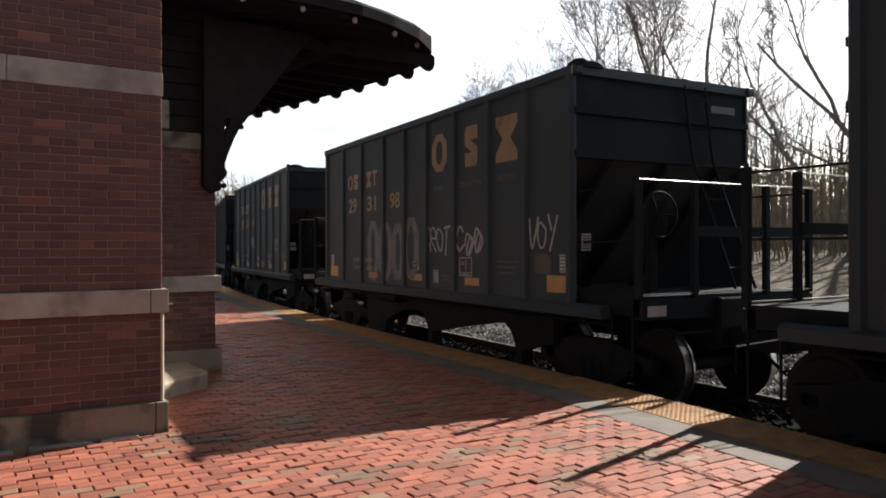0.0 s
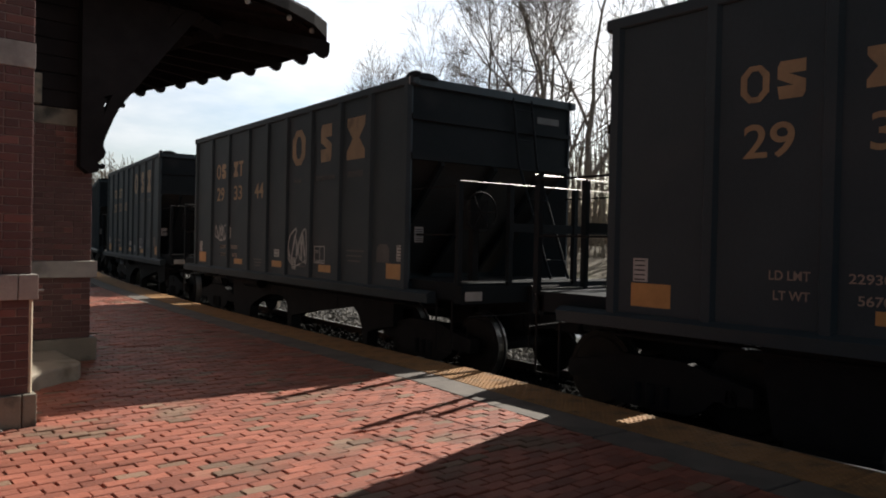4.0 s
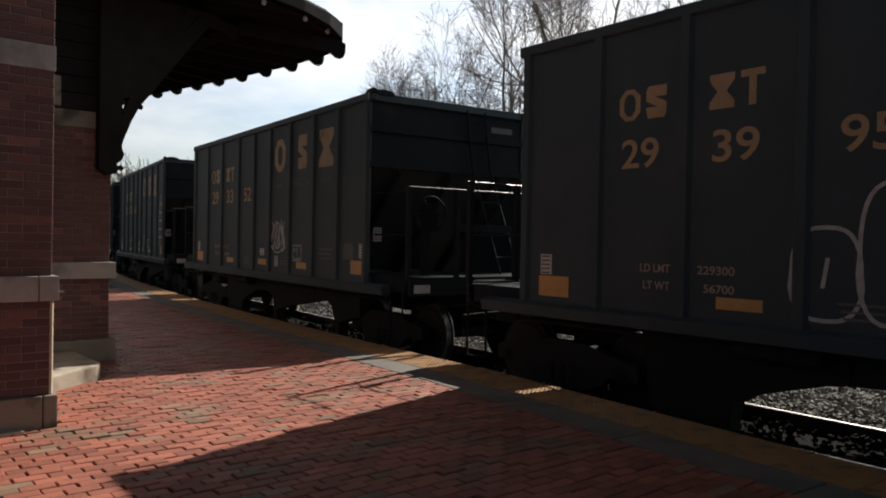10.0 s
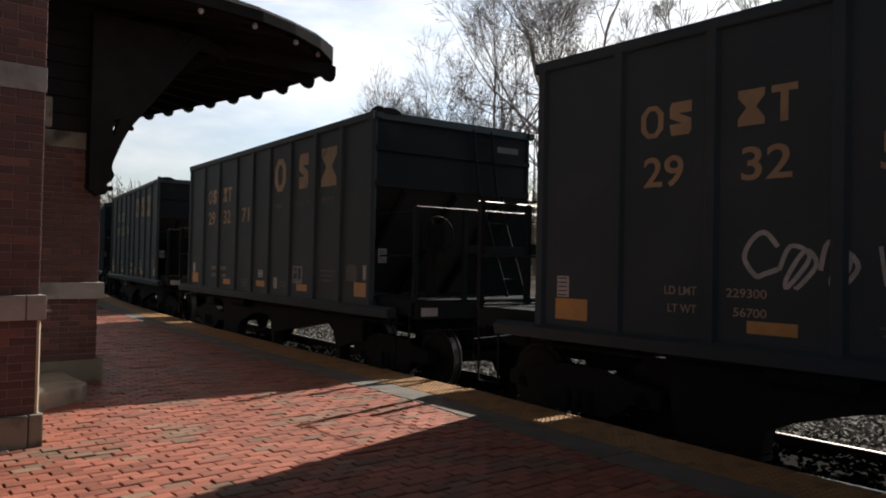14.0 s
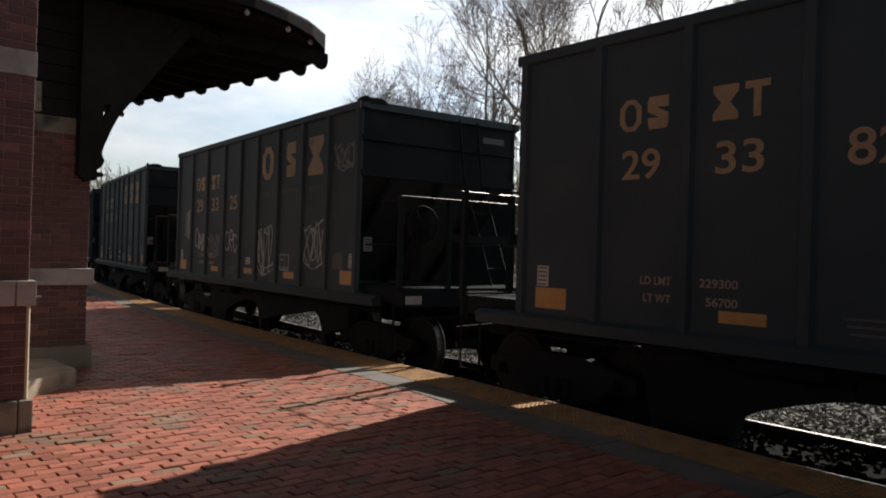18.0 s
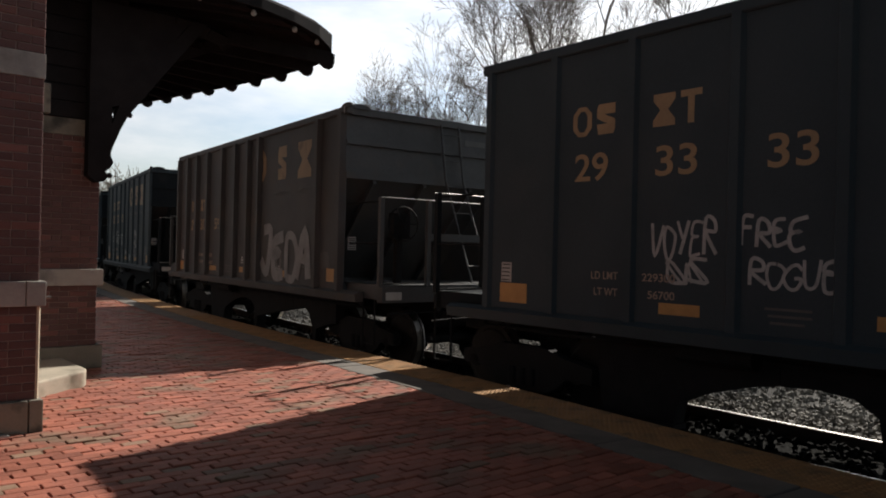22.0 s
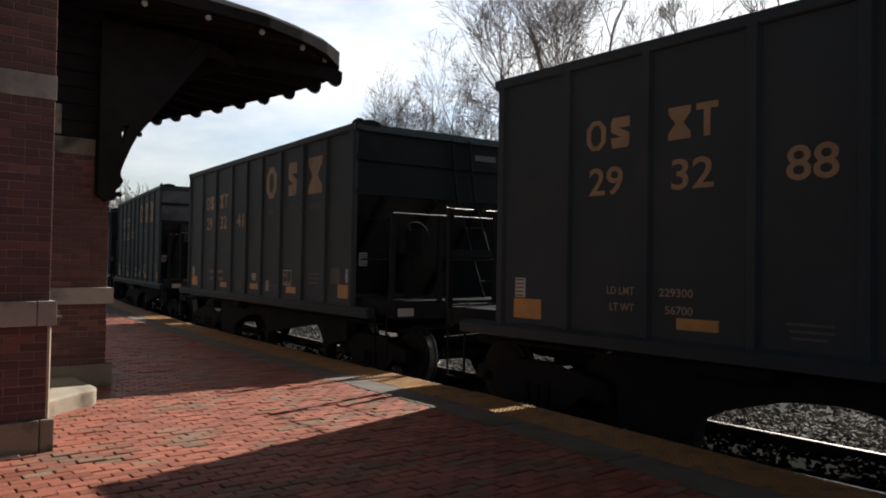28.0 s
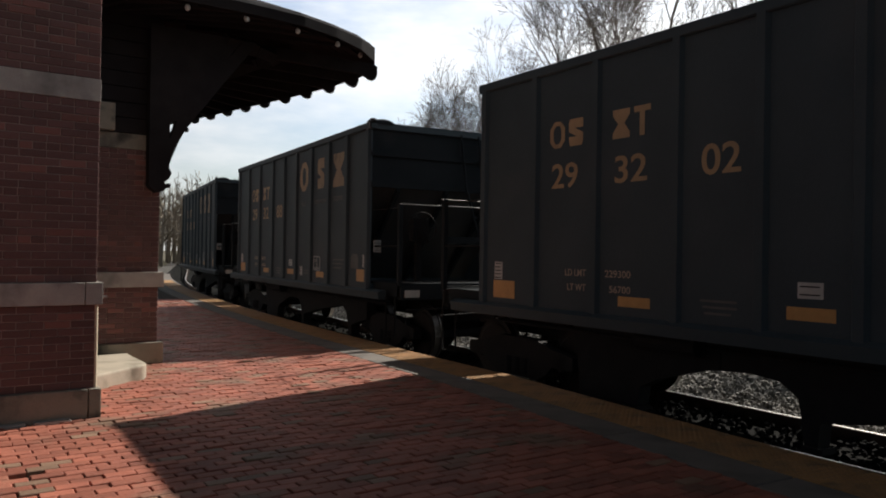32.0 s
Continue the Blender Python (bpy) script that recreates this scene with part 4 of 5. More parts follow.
def sprayed_word(name, words, seed, d0, d1, z0, z1, mat, parent, stroke=0.034, proud=0.003):
    """A quick sprayed tag, letter by letter, no two alike."""
    rnd = random.Random(seed)
    bm = bmesh.new()
    step = (d1 - d0) / len(words)
    layer = 0
    for n, ch in enumerate(words):
        wide, high, lean, rise = step * rnd.uniform(0.88, 1.12), (z1 - z0) * rnd.uniform(0.78, 1.05), rnd.uniform(-0.05, 0.2), (z1 - z0) * rnd.uniform(-0.08, 0.12)
        for line in LETTERS[ch].split("/"):
            pts = []
            for pair in line.split():
                u, v = int(pair[0]) / 9 + rnd.gauss(0, 0.035), int(pair[1]) / 9 + rnd.gauss(0, 0.035)
                pts.append((d0 + n * step + wide * (u * 0.92 + lean * (v - 0.5)), z0 + rise + high * v))
            layer += 1
            ribbon(bm, smooth_line(pts, 4), stroke * rnd.uniform(0.8, 1.15), proud + 0.0003 * layer)
    return tagged(part(name, bm, mat, parent), kind="stuff")


def outline_loop(name, d0, d1, z0, z1, stroke, mat, parent, proud):
    """A sprayed outline with a rounded top and a short bar in it."""
    bm = bmesh.new()
    c, m, hw, hh = (d0 + d1) / 2, (z0 + z1) / 2, (d1 - d0) / 2, (z1 - z0) / 2
    pts = []
    for k in range(28):
        a = 2 * math.pi * k / 28
        ca, sa = math.cos(a), math.sin(a)
        pts.append((c + hw * math.copysign(abs(ca) ** 0.7, ca) * (1.0 if sa < 0 else 0.94), m + hh * math.copysign(abs(sa) ** 0.8, sa)))
    ribbon(bm, pts, stroke, proud, True)
    ribbon(bm, [(c - 0.02, m - 0.3 * hh), (c, m), (c + 0.02, m + 0.35 * hh)], stroke, proud)
    return part(name, bm, mat, parent)


def make_wheelset(parent, name, y):
    bm = bmesh.new()
    tube(bm, [(-1.10, 0, 0), (1.10, 0, 0)], 0.085, 12)
    ob = part(name, bm, IRON, parent)
    ob.matrix_basis = Matrix.Translation((0, y, TRUCK_Z + 0.457))
    for s in (-1, 1):
        x = 0.76 * s
        bm = bmesh.new()
        tube(bm, [(x - s * 0.10, 0, 0), (x - s * 0.07, 0, 0), (x - s * 0.069, 0, 0), (x + s * 0.03, 0, 0), (x + s * 0.031, 0, 0), (x + s * 0.05, 0, 0), (x + s * 0.045, 0, 0)], [0.485, 0.485, 0.46, 0.455, 0.40, 0.37, 0.12], 28)
        wheel = part("wheel", bm, WHEEL, ob)
        wheel.data.materials.append(TREAD)
        for f in wheel.data.polygons:
            if all(math.hypot(wheel.data.vertices[i].co.y, wheel.data.vertices[i].co.z) > 0.452 for i in f.vertices) and abs(f.normal.x) < 0.5:
                f.material_index = 1
    return ob


def make_truck(car, y):
    bm = bmesh.new()
    for sx in (-1.03, 1.03):
        prof = [(-1.12, 0.40), (-1.12, 0.58), (-0.72, 0.64), (-0.38, 0.74), (0.38, 0.74), (0.72, 0.64), (1.12, 0.58), (1.12, 0.40), (0.72, 0.40), (0.62, 0.30), (0.42, 0.20), (-0.42, 0.20), (-0.62, 0.30), (-0.72, 0.40)]
        prism(bm, [(y + a, TRUCK_Z + b) for a, b in prof], sx - 0.07, sx + 0.07, "x")
    box(bm, (-1.0, y - 0.18, TRUCK_Z + 0.42), (1.0, y + 0.18, TRUCK_Z + 0.66))
    part("truck_frame", bm, IRON, car, "cast steel truck side frames")
    for dy in (-0.17, 0, 0.17):
        part("spring", tube(bmesh.new(), [(-1.09, y + dy, TRUCK_Z + 0.25), (-1.09, y + dy, TRUCK_Z + 0.46)], 0.06, 10), IRON, car)
    part("truck_bolster", box(bmesh.new(), (-0.4, y - 0.3, TRUCK_Z + 0.62), (0.4, y + 0.3, 0.6)), IRON, car)


def make_end(car, s, mats, wheel):
    """One end of a hopper car: end wall, slope sheet, deck, railings, ladder, coupler. s: +1 or -1."""
    skin, slope = mats

    def rev(v):
        return [(a, s * b, c) for a, b, c in v]

    def bx(bm, x0, x1, y0, y1, z0, z1):
        return box(bm, (x0, min(s * y0, s * y1), z0), (x1, max(s * y0, s * y1), z1))
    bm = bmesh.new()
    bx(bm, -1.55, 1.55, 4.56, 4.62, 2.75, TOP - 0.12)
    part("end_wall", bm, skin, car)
    bm = bmesh.new()
    prism(bm, [(s * 4.60, 2.82), (s * 4.60, 2.74), (s * 2.75, 0.98), (s * 2.70, 1.04)], -1.5, 1.5, "x")
    part("slope_sheet", bm, slope, car, "dusty grey sloping end sheet")
    for x in (-1.0, 0.0, 1.0):
        bm = prism(bmesh.new(), [(s * 4.61, 2.76), (s * 4.66, 2.66), (s * 2.95, 0.98), (s * 2.80, 0.98)], x - 0.03, x + 0.03, "x")
        part("slope_rib", bm, skin, car)
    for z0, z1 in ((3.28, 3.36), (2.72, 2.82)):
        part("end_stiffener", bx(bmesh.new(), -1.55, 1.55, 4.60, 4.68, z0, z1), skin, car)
    bm = bmesh.new()
    bx(bm, -1.46, 1.46, 4.2, 5.72, 0.99, 1.03)
    bx(bm, -1.46, 1.46, 5.60, 5.76, 0.76, 0.99)
    bx(bm, -1.46, -1.38, 4.6, 5.7, 0.80, 0.99)
    bx(bm, 1.38, 1.46, 4.6, 5.7, 0.80, 0.99)
    part("end_deck", bm, skin, car)
    bm = bmesh.new()
    bx(bm, -1.47, 1.47, 5.70, 5.735, 1.045, 1.058)
    part("deck_edge", bm, GALV, car, "worn bright deck edge")
    for x, y in ((-1.47, 5.70), (-0.62, 5.72), (0.62, 5.72), (1.47, 5.70)):
        bm = bmesh.new()
        bx(bm, x - 0.035, x + 0.035, y - 0.035, y + 0.035, 1.0, 2.36)
        part("deck_post", bm, skin, car)
    bm = bmesh.new()
    tube(bm, rev([(-1.5, 5.74, 2.36), (1.5, 5.74, 2.36)]), 0.008, 6)
    part("handrail", bm, GALV, car, "bright worn steel handrail")
    for x, z in ((-1.49, 2.30), (-1.49, 1.66), (1.49, 2.30)):
        part("side_grab", tube(bmesh.new(), rev([(x, 4.66, z), (x, 5.70, z)]), 0.012, 6), IRON, car)
    bm = bmesh.new()
    bx(bm, -0.60, 1.45, 5.68, 5.74, 1.72, 1.84)
    part("cross_bar", bm, skin, car)
    for x in (0.28, 0.66):
        bm = bmesh.new()
        tube(bm, rev([(x, 4.69, 3.80), (x + 0.10, 4.74, 2.80), (x + 0.34, 5.25, 1.04)]), 0.022, 6)
        part("ladder_rail", bm, skin, car)
    for k in range(6):
        t = k / 5
        z = 3.62 - 2.3 * t
        f = max(0.0, (2.8 - z) / 1.76)
        x, y = 0.28 + (0.10 * (3.8 - z) if z > 2.8 else 0.10 + 0.24 * f), 4.71 + 0.02 * (3.8 - z) if z > 2.8 else 4.74 + 0.51 * f
        part("rung", tube(bmesh.new(), rev([(x, y, z), (x + 0.38, y, z)]), 0.012, 5), skin, car)
    # coupler and its lever
    bm = bmesh.new()
    bx(bm, -0.11, 0.11, 5.7, 6.18, 0.45, 0.63)
    bx(bm, -0.17, 0.15, 6.14, 6.45, 0.39, 0.69)
    bx(bm, -0.3, 0.3, 5.55, 5.82, 0.40, 0.99)
    part("coupler", bevel(bm, 0.02, 1), IRON, car)
    bm = bmesh.new()
    tube(bm, rev([(-1.42, 5.86, 0.34), (-1.42, 5.86, 0.60), (-0.5, 5.92, 0.62), (-0.1, 6.15, 0.70)]), 0.013, 6)
    part("uncoupling_lever", bm, IRON, car)
    bm = bmesh.new()
    tube(bm, rev([(0.35, 5.8, 0.45), (0.38, 6.0, 0.2), (0.33, 6.25, 0.08), (0.25, 6.44, 0.16)]), 0.026, 6)
    part("brake_hose", bm, IRON, car)
    part("sill_step", tube(bmesh.new(), rev([(-1.52, 5.3, 0.80), (-1.52, 5.3, 0.12), (-1.52, 5.65, 0.12), (-1.52, 5.65, 0.80)]), 0.016, 5), IRON, car)
    if wheel:
        bm = bmesh.new()
        ringp = [(-0.95 + 0.27 * math.cos(a), s * 5.50, 1.98 + 0.27 * math.sin(a)) for a in (2 * math.pi * k / 28 for k in range(29))]
        tube(bm, ringp, 0.012, 6)
        rim = part("brake_wheel", bm, IRON, car, "spoked iron brake wheel")
        for k in range(6):
            a = k * math.pi / 3
            part("spoke", tube(bmesh.new(), [(-0.95, s * 5.48, 1.98), (-0.95 + 0.27 * math.cos(a), s * 5.50, 1.98 + 0.27 * math.sin(a))], 0.010, 5), IRON, rim)
        bm = bmesh.new()
        bx(bm, -1.1, -0.8, 5.3, 5.46, 1.75, 2.15)
        bx(bm, -1.0, -0.9, 5.3, 5.4, 1.0, 1.8)
        part("brake_gear", bm, IRON, car)
    bm = bmesh.new()
    bx(bm, -1.40, -1.12, 5.765, 5.772, 0.80, 0.92)
    part("end_plate", bm, WHITE, car, "small white stencil plate")
    if s < 0:
        sign = part("end_sign", bx(bmesh.new(), -1.53, -1.385, 4.75, 4.756, 1.55, 1.765), GREY_PLATE, car, "small pale printed plate on the end post")
        bm = bmesh.new()
        for k in range(6):
            bx(bm, -1.52, -1.395, 4.757, 4.759, 1.572 + 0.031 * k, 1.583 + 0.031 * k)
        tagged(part("print", bm, IRON, sign), kind="stuff")
        # rounded cap over the corner post, with a slot
        arch = [(0.2 * math.cos(a), TOP - 0.03 + 0.08 * math.sin(a)) for a in (math.pi * k / 10 for k in range(11))]
        cap = prism(bmesh.new(), [(-4.72 + u, z) for u, z in arch], -1.60, -1.565, "x")
        prism(cap, [(-1.36 + u, z) for u, z in arch], -4.745, -4.71, "y")
        part("corner_cap", cap, skin, car, "rounded steel cap on the top corner")
        part("corner_slot", bx(bmesh.new(), -1.612, -1.606, 4.66, 4.672, TOP - 0.13, TOP - 0.01), WHITE, car, "white painted slot mark")
        bm = bmesh.new()
        bx(bm, 0.85, 1.32, 4.625, 4.632, 3.48, 3.58)
        part("end_mark", bm, GREY, car, "faded stencil bar")


def make_car(old=False):
    """A hopper car, its origin on the rail head under its middle; local -x faces the platform."""
    skin = BROWN if old else BLACK
    label = "weathered grey-brown ribbed coal hopper car" if old else "black ribbed steel coal hopper car with gold marks"
    car = thing("hopper_car", label, "rail car", "hopper cars of the train")
    for sx in (-1, 1):
        bm = bmesh.new()
        box(bm, (min(sx * 1.56, sx * 1.53), -HALF, 0.80), (max(sx * 1.56, sx * 1.53), HALF, TOP - 0.08))
        part("side_sheet", bm, skin, car)
        for d in (OLD_POSTS if old else POSTS) if sx < 0 else ():
            y = along(d) if sx < 0 else -along(d)
            bm = bmesh.new()
            x0, x1 = sorted((sx * 1.555, sx * (1.65 if old else 1.605)))
            w = 0.055 if old else 0.045
            prism(bm, [(x0 if sx < 0 else x1, y - w), (x0 if sx < 0 else x1, y + w), (x1 if sx < 0 else x0, y + w + 0.035), (x1 if sx < 0 else x0, y - w - 0.035)], 0.88, TOP - 0.1, "z")
            part("side_post", bm, skin, car)
        bm = bmesh.new()
        x0, x1 = sorted((sx * 1.48, sx * 1.605))
        box(bm, (x0, -HALF - 0.09, TOP - 0.12), (x1, HALF + 0.05, TOP))
        part("top_chord", bevel(bm, 0.015, 1), skin, car)
        bm = bmesh.new()
        prism(bm, [(sx * 1.64, 0.74), (sx * 1.66, 0.86), (sx * 1.58, 0.90), (sx * 1.50, 0.90), (sx * 1.50, 0.74)], -HALF - 0.6, HALF + 0.6, "y")
        part("side_sill", bm, skin, car)
    for s in (-1, 1):
        bm = box(bmesh.new(), (-1.5, s * HALF - 0.05, TOP - 0.12), (1.5, s * HALF + 0.05, TOP - 0.005))
        part("end_chord", bm, skin, car)
    part("floor_sheet", box(bmesh.new(), (-1.53, -2.8, 0.76), (1.53, 2.8, 1.02)), skin, car)
    part("centre_sill", box(bmesh.new(), (-0.33, -5.7, 0.36), (0.33, 5.7, 0.80)), IRON, car)
    part("hopper_bottom", box(bmesh.new(), (-1.0, along(8.3), 0.5), (1.0, along(1.5), 0.78)), IRON, car)
    for prof, door in ((((1.45, 0.78), (1.6, -0.14), (2.5, -0.14), (2.55, 0.08), (2.76, 0.19), (3.05, 0.28), (3.4, 0.38), (3.6, 0.41), (3.6, 0.78)), (1.7, 2.52)),
                       (((3.61, 0.78), (3.61, 0.41), (3.95, 0.43), (4.25, 0.40), (4.44, 0.27), (4.5, -0.14), (4.63, -0.14), (4.65, 0.08), (5.44, 0.22), (6.5, 0.375), (6.5, 0.78)), (4.48, 4.68)),
                       (((6.51, 0.78), (6.51, 0.375), (7.06, 0.45), (7.25, 0.34), (7.36, 0.14), (7.42, -0.14), (7.54, -0.14), (7.56, 0.08), (7.9, 0.17), (8.33, 0.25), (8.33, 0.78)), (7.40, 7.56))):
        bm = prism(bmesh.new(), [(along(d), z) for d, z in prof], -1.17, -0.98, "x")
        part("hopper_pocket", bm, IRON, car, "dark discharge pocket")
        part("pocket_door", box(bmesh.new(), (-1.19, along(door[1]), -0.20), (-0.97, along(door[0]), -0.144)), IRON, car)
    bm = bmesh.new()
    tube(bm, [(-1.3, 1.2, 0.64), (-1.3, 2.0, 0.64)], 0.11, 14)
    tube(bm, [(-1.2, -5.0, 0.62), (-1.2, 5.0, 0.62)], 0.02, 6)
    part("air_tank", bm, IRON, car)
    for y in (4.40, -4.40):
        make_truck(car, y)
        for dy in (-0.89, 0.89):
            make_wheelset(car, "wheelset", y + dy)
    # ends of the black cars wear the copy with shade painted in
    make_end(car, 1, (BROWN, BROWN) if old else (END_SHADED, SLOPE), False)
    make_end(car, -1, (BROWN, BROWN) if old else (END_SHADED, SLOPE), True)
    # painted marks on the platform side
    for nm, d0, d1, z0, z1, mat in (("reflector", 0.20 if old else 0.31, 0.55 if old else 0.76, 0.95 if old else 0.975, 1.17 if old else 1.205, ORANGE), ("reflector", 2.57, 3.02, 1.0, 1.11, ORANGE), ("reflector", 4.56, 5.0, 1.02, 1.135, ORANGE), ("reflector", 6.53, 6.97, 1.01, 1.13, ORANGE),
                                    ("reflector", 8.72, 9.16, 1.01, 1.23, ORANGE)):
        part(nm, plate(bmesh.new(), d0, d1, z0, z1), mat, car, "reflective strip")
    for d0, d1, z0, z1, rows in ((0.33, 0.50, 1.22, 1.45, 5), (4.66, 4.89, 1.21, 1.35, 2), (5.46, 5.62, 1.01, 1.22, 5), (9.0, 9.15, 1.27, 1.5, 5)):
        pl = part("label_plate", plate(bmesh.new(), d0, d1, z0, z1), WHITE, car, "small white label plate")
        bm = bmesh.new()
        for k in range(rows):
            z = z0 + (k + 0.5) * (z1 - z0) / rows
            plate(bm, d0 + 0.02, d1 - 0.03, z - 0.007, z + 0.005, 0.007)
        tagged(part("print", bm, IRON, pl), kind="stuff")
    bm = bmesh.new()
    for d0, d1, z0, z1 in ((6.36, 6.75, 1.15, 1.165), (6.36, 6.75, 1.43, 1.445), (6.36, 6.375, 1.165, 1.43), (6.735, 6.75, 1.165, 1.43), (6.375, 6.735, 1.20, 1.21), (6.56, 6.57, 1.21, 1.43), (6.40, 6.52, 1.36, 1.37), (6.40, 6.52, 1.33, 1.34), (6.42, 6.68, 1.175, 1.185)):
        plate(bm, d0, d1, z0, z1)
    part("stencil_frame", bm, WHITE, car, "white stencilled data frame")
    bm = flat(bmesh.new(), [(8.44, 1.24), (8.80, 1.24), (8.80, 1.44), (8.73, 1.51), (8.51, 1.51), (8.44, 1.44)])
    part("grey_panel", bm, GREY, car, "grey painted data panel")
    bm = bmesh.new()
    for d0, d1, z in ((3.65, 4.06, 1.12), (3.68, 4.06, 1.06), (3.70, 4.0, 1.0), (5.75, 6.05, 1.12), (5.75, 6.02, 1.06), (7.5, 8.05, 1.38), (7.5, 8.0, 1.30), (7.55, 7.95, 1.22)):
        plate(bm, d0, d1, z, z + 0.022)
    tagged(part("small_print", bm, GREY, car), kind="stuff")
    for words, d0, d1 in (("How", 5.49, 5.81), ("tomorrow", 6.38, 7.08), ("moves", 7.5, 7.98)):
        tagged(side_text("slogan", words, d0, d1, 2.55, 2.65, GREY, car), kind="stuff")
    bm = ring_mark(bmesh.new(), 5.41, 5.94, 2.87, 3.50, 0.15)
    part("gold_mark", bm, GOLD, car, "bold faded gold mark")
    part("gold_mark", block_mark(bmesh.new(), 6.54, 6.93, 2.86, 3.49), GOLD, car, "bold faded gold mark")
    part("gold_mark", waist_mark(bmesh.new(), 7.46, 8.03, 2.83, 3.49), GOLD, car, "bold faded gold mark")
    # small marks over the number: from, to of the four shapes, low, high
    c, n, x, t, z0, z1 = ((1.08, 1.22), (1.25, 1.39), (1.82, 1.97), (2.01, 2.16), 2.41, 2.68) if old else ((1.42, 1.68), (1.75, 1.99), (2.46, 2.71), (2.77, 3.0), 2.84, 3.16)
    part("small_gold_mark", ring_mark(bmesh.new(), *c, z0, z1, 0.045 if old else 0.06), GOLD, car)
    part("small_gold_mark", block_mark(bmesh.new(), *n, z0, z1), GOLD, car)
    part("small_gold_mark", waist_mark(bmesh.new(), *x, z0, z1), GOLD, car)
    m, h = (t[0] + t[1]) / 2, (z1 - z0) * 0.2
    part("small_gold_mark", flat(bmesh.new(), [(t[0], z1 - h), (m - 0.035, z1 - h), (m - 0.035, z0), (m + 0.035, z0), (m + 0.035, z1 - h), (t[1], z1 - h), (t[1], z1), (t[0], z1)], 0.005), GOLD, car)
    side_text("load_stencil", "LD LMT", 1.72, 2.07, 1.31, 1.39, PALE, car)
    side_text("load_stencil", "LT WT", 1.76, 2.07, 1.14, 1.22, PALE, car)
    return car


# the three number groups read on the cars as they pass; an empty one cannot be read
NUMBERS = {1: "293198", 2: "293345", 3: "293204", 5: "293344", 6: "293310", 7: "293694", 8: "293275", 9: "293967", 10: "293995", 11: "293352", 12: "293360", 13: "293205", 14: "293255", 15: "293271",
           16: "293276", 17: "293878", 18: "293382", 19: "293325", 20: "293261", 21: "293259", 22: "293333", 23: "293059", 24: "293301", 25: "293354", 26: "293306", 27: "293258", 29: "293241", 30: "293207",
           31: "293800", 32: "293202"}
def spray_all(cars):
    """The sprayed marks that the cars carry, car by car: from, to, low, high."""
    count = [100]

    def tag(k, d0, d1, z0, z1, dim=False):
        count[0] += 1
        scribble("graffiti", count[0], d0, d1, z0, z1, SPRAY_DIM if dim else SPRAY, cars[k], 0.045 if dim else 0.036)

    def word(k, words, d0, d1, z0, z1, dim=False, stroke=0.034):
        count[0] += 1
        sprayed_word("graffiti", words, count[0], d0, d1, z0, z1, SPRAY_DIM if dim else SPRAY, cars[k], stroke)

    # a large faded piece between two bright tags
    mural = bmesh.new()
    for n, (d0, d1) in enumerate(((2.5, 3.1), (3.05, 3.75), (3.7, 4.3), (4.25, 4.9))):
        ring_mark(mural, d0, d1, 0.95 + 0.03 * n, 2.15 - 0.05 * (n % 3), 0.2, 0.004 + 0.0006 * n)
    part("graffiti", mural, SPRAY_DIM, cars[1], "large faded grey graffiti piece")
    word(1, "CROT", 5.11, 6.05, 1.52, 1.97)
    word(1, "C**", 6.26, 7.11, 1.5, 1.93, stroke=0.042)
    word(1, "VOY", 8.3, 8.95, 1.55, 2.0)
    word(2, "VOYER", 3.35, 4.23, 1.66, 2.03)
    word(2, "VOYE", 7.32, 8.3, 1.54, 1.9)
    tag(2, 2.73, 3.20, 1.32, 1.75, True)
    tag(3, 1.4, 1.9, 1.6, 2.1, True)
    tag(4, 3.0, 4.0, 1.3, 1.8)
    tag(5, 1.37, 2.34, 1.50, 1.84)
    tag(5, 5.19, 6.06, 1.09, 1.72)
    word(8, "SEDR", 1.31, 2.14, 1.6, 1.98, stroke=0.042)
    word(8, "CD", 4.58, 4.98, 1.66, 1.96, True, 0.03)
    word(8, "DCB", 6.34, 7.05, 1.64, 2.03)
    for n, (d0, d1, z1) in enumerate(((3.25, 3.85, 1.75), (3.8, 4.35, 2.1), (4.3, 5.0, 1.9), (5.0, 5.75, 2.24))):
        outline_loop("graffiti", d0, d1, 0.98, z1, 0.035, SPRAY, cars[10], 0.004 + 0.0008 * n)
    word(10, "NAN", 7.37, 7.9, 1.74, 1.95, stroke=0.026)
    word(10, "JBUSC", 6.17, 7.05, 1.16, 1.44, stroke=0.026)
    tag(11, 5.20, 6.0, 1.30, 1.93)
    for n in range(6):
        w, z = 0.36 - 0.045 * n, 1.25 + 0.25 * n
        outline_loop("graffiti", 8.72 - w, 8.72 + w, z, z + 0.3, 0.03, SPRAY, cars[12], 0.004 + 0.0008 * (n % 2))
    tag(12, 5.57, 6.07, 1.22, 1.56)
    tag(12, 2.81, 3.25, 1.2, 1.59)
    tag(13, 4.52, 5.03, 1.33, 1.78, True)
    tag(13, 8.34, 9.1, 1.72, 2.05)
    tag(13, 7.38, 8.10, 0.95, 1.22)
    word(14, "C**", 2.53, 3.55, 1.42, 1.86, stroke=0.042)
    word(14, "VOY", 3.65, 4.34, 1.45, 1.87)
    word(14, "CRET", 5.25, 6.10, 1.52, 1.88)
    tag(16, 4.0, 4.5, 1.4, 1.8)
    tag(17, 1.40, 2.03, 1.46, 2.01)
    word(17, "SAET", 3.48, 4.50, 1.22, 1.80, stroke=0.056)
    tag(19, 0.63, 1.1, 1.66, 2.4)
    word(19, "C**", 1.40, 2.10, 1.46, 1.92, stroke=0.042)
    tag(19, 2.25, 3.1, 1.30, 1.85, True)
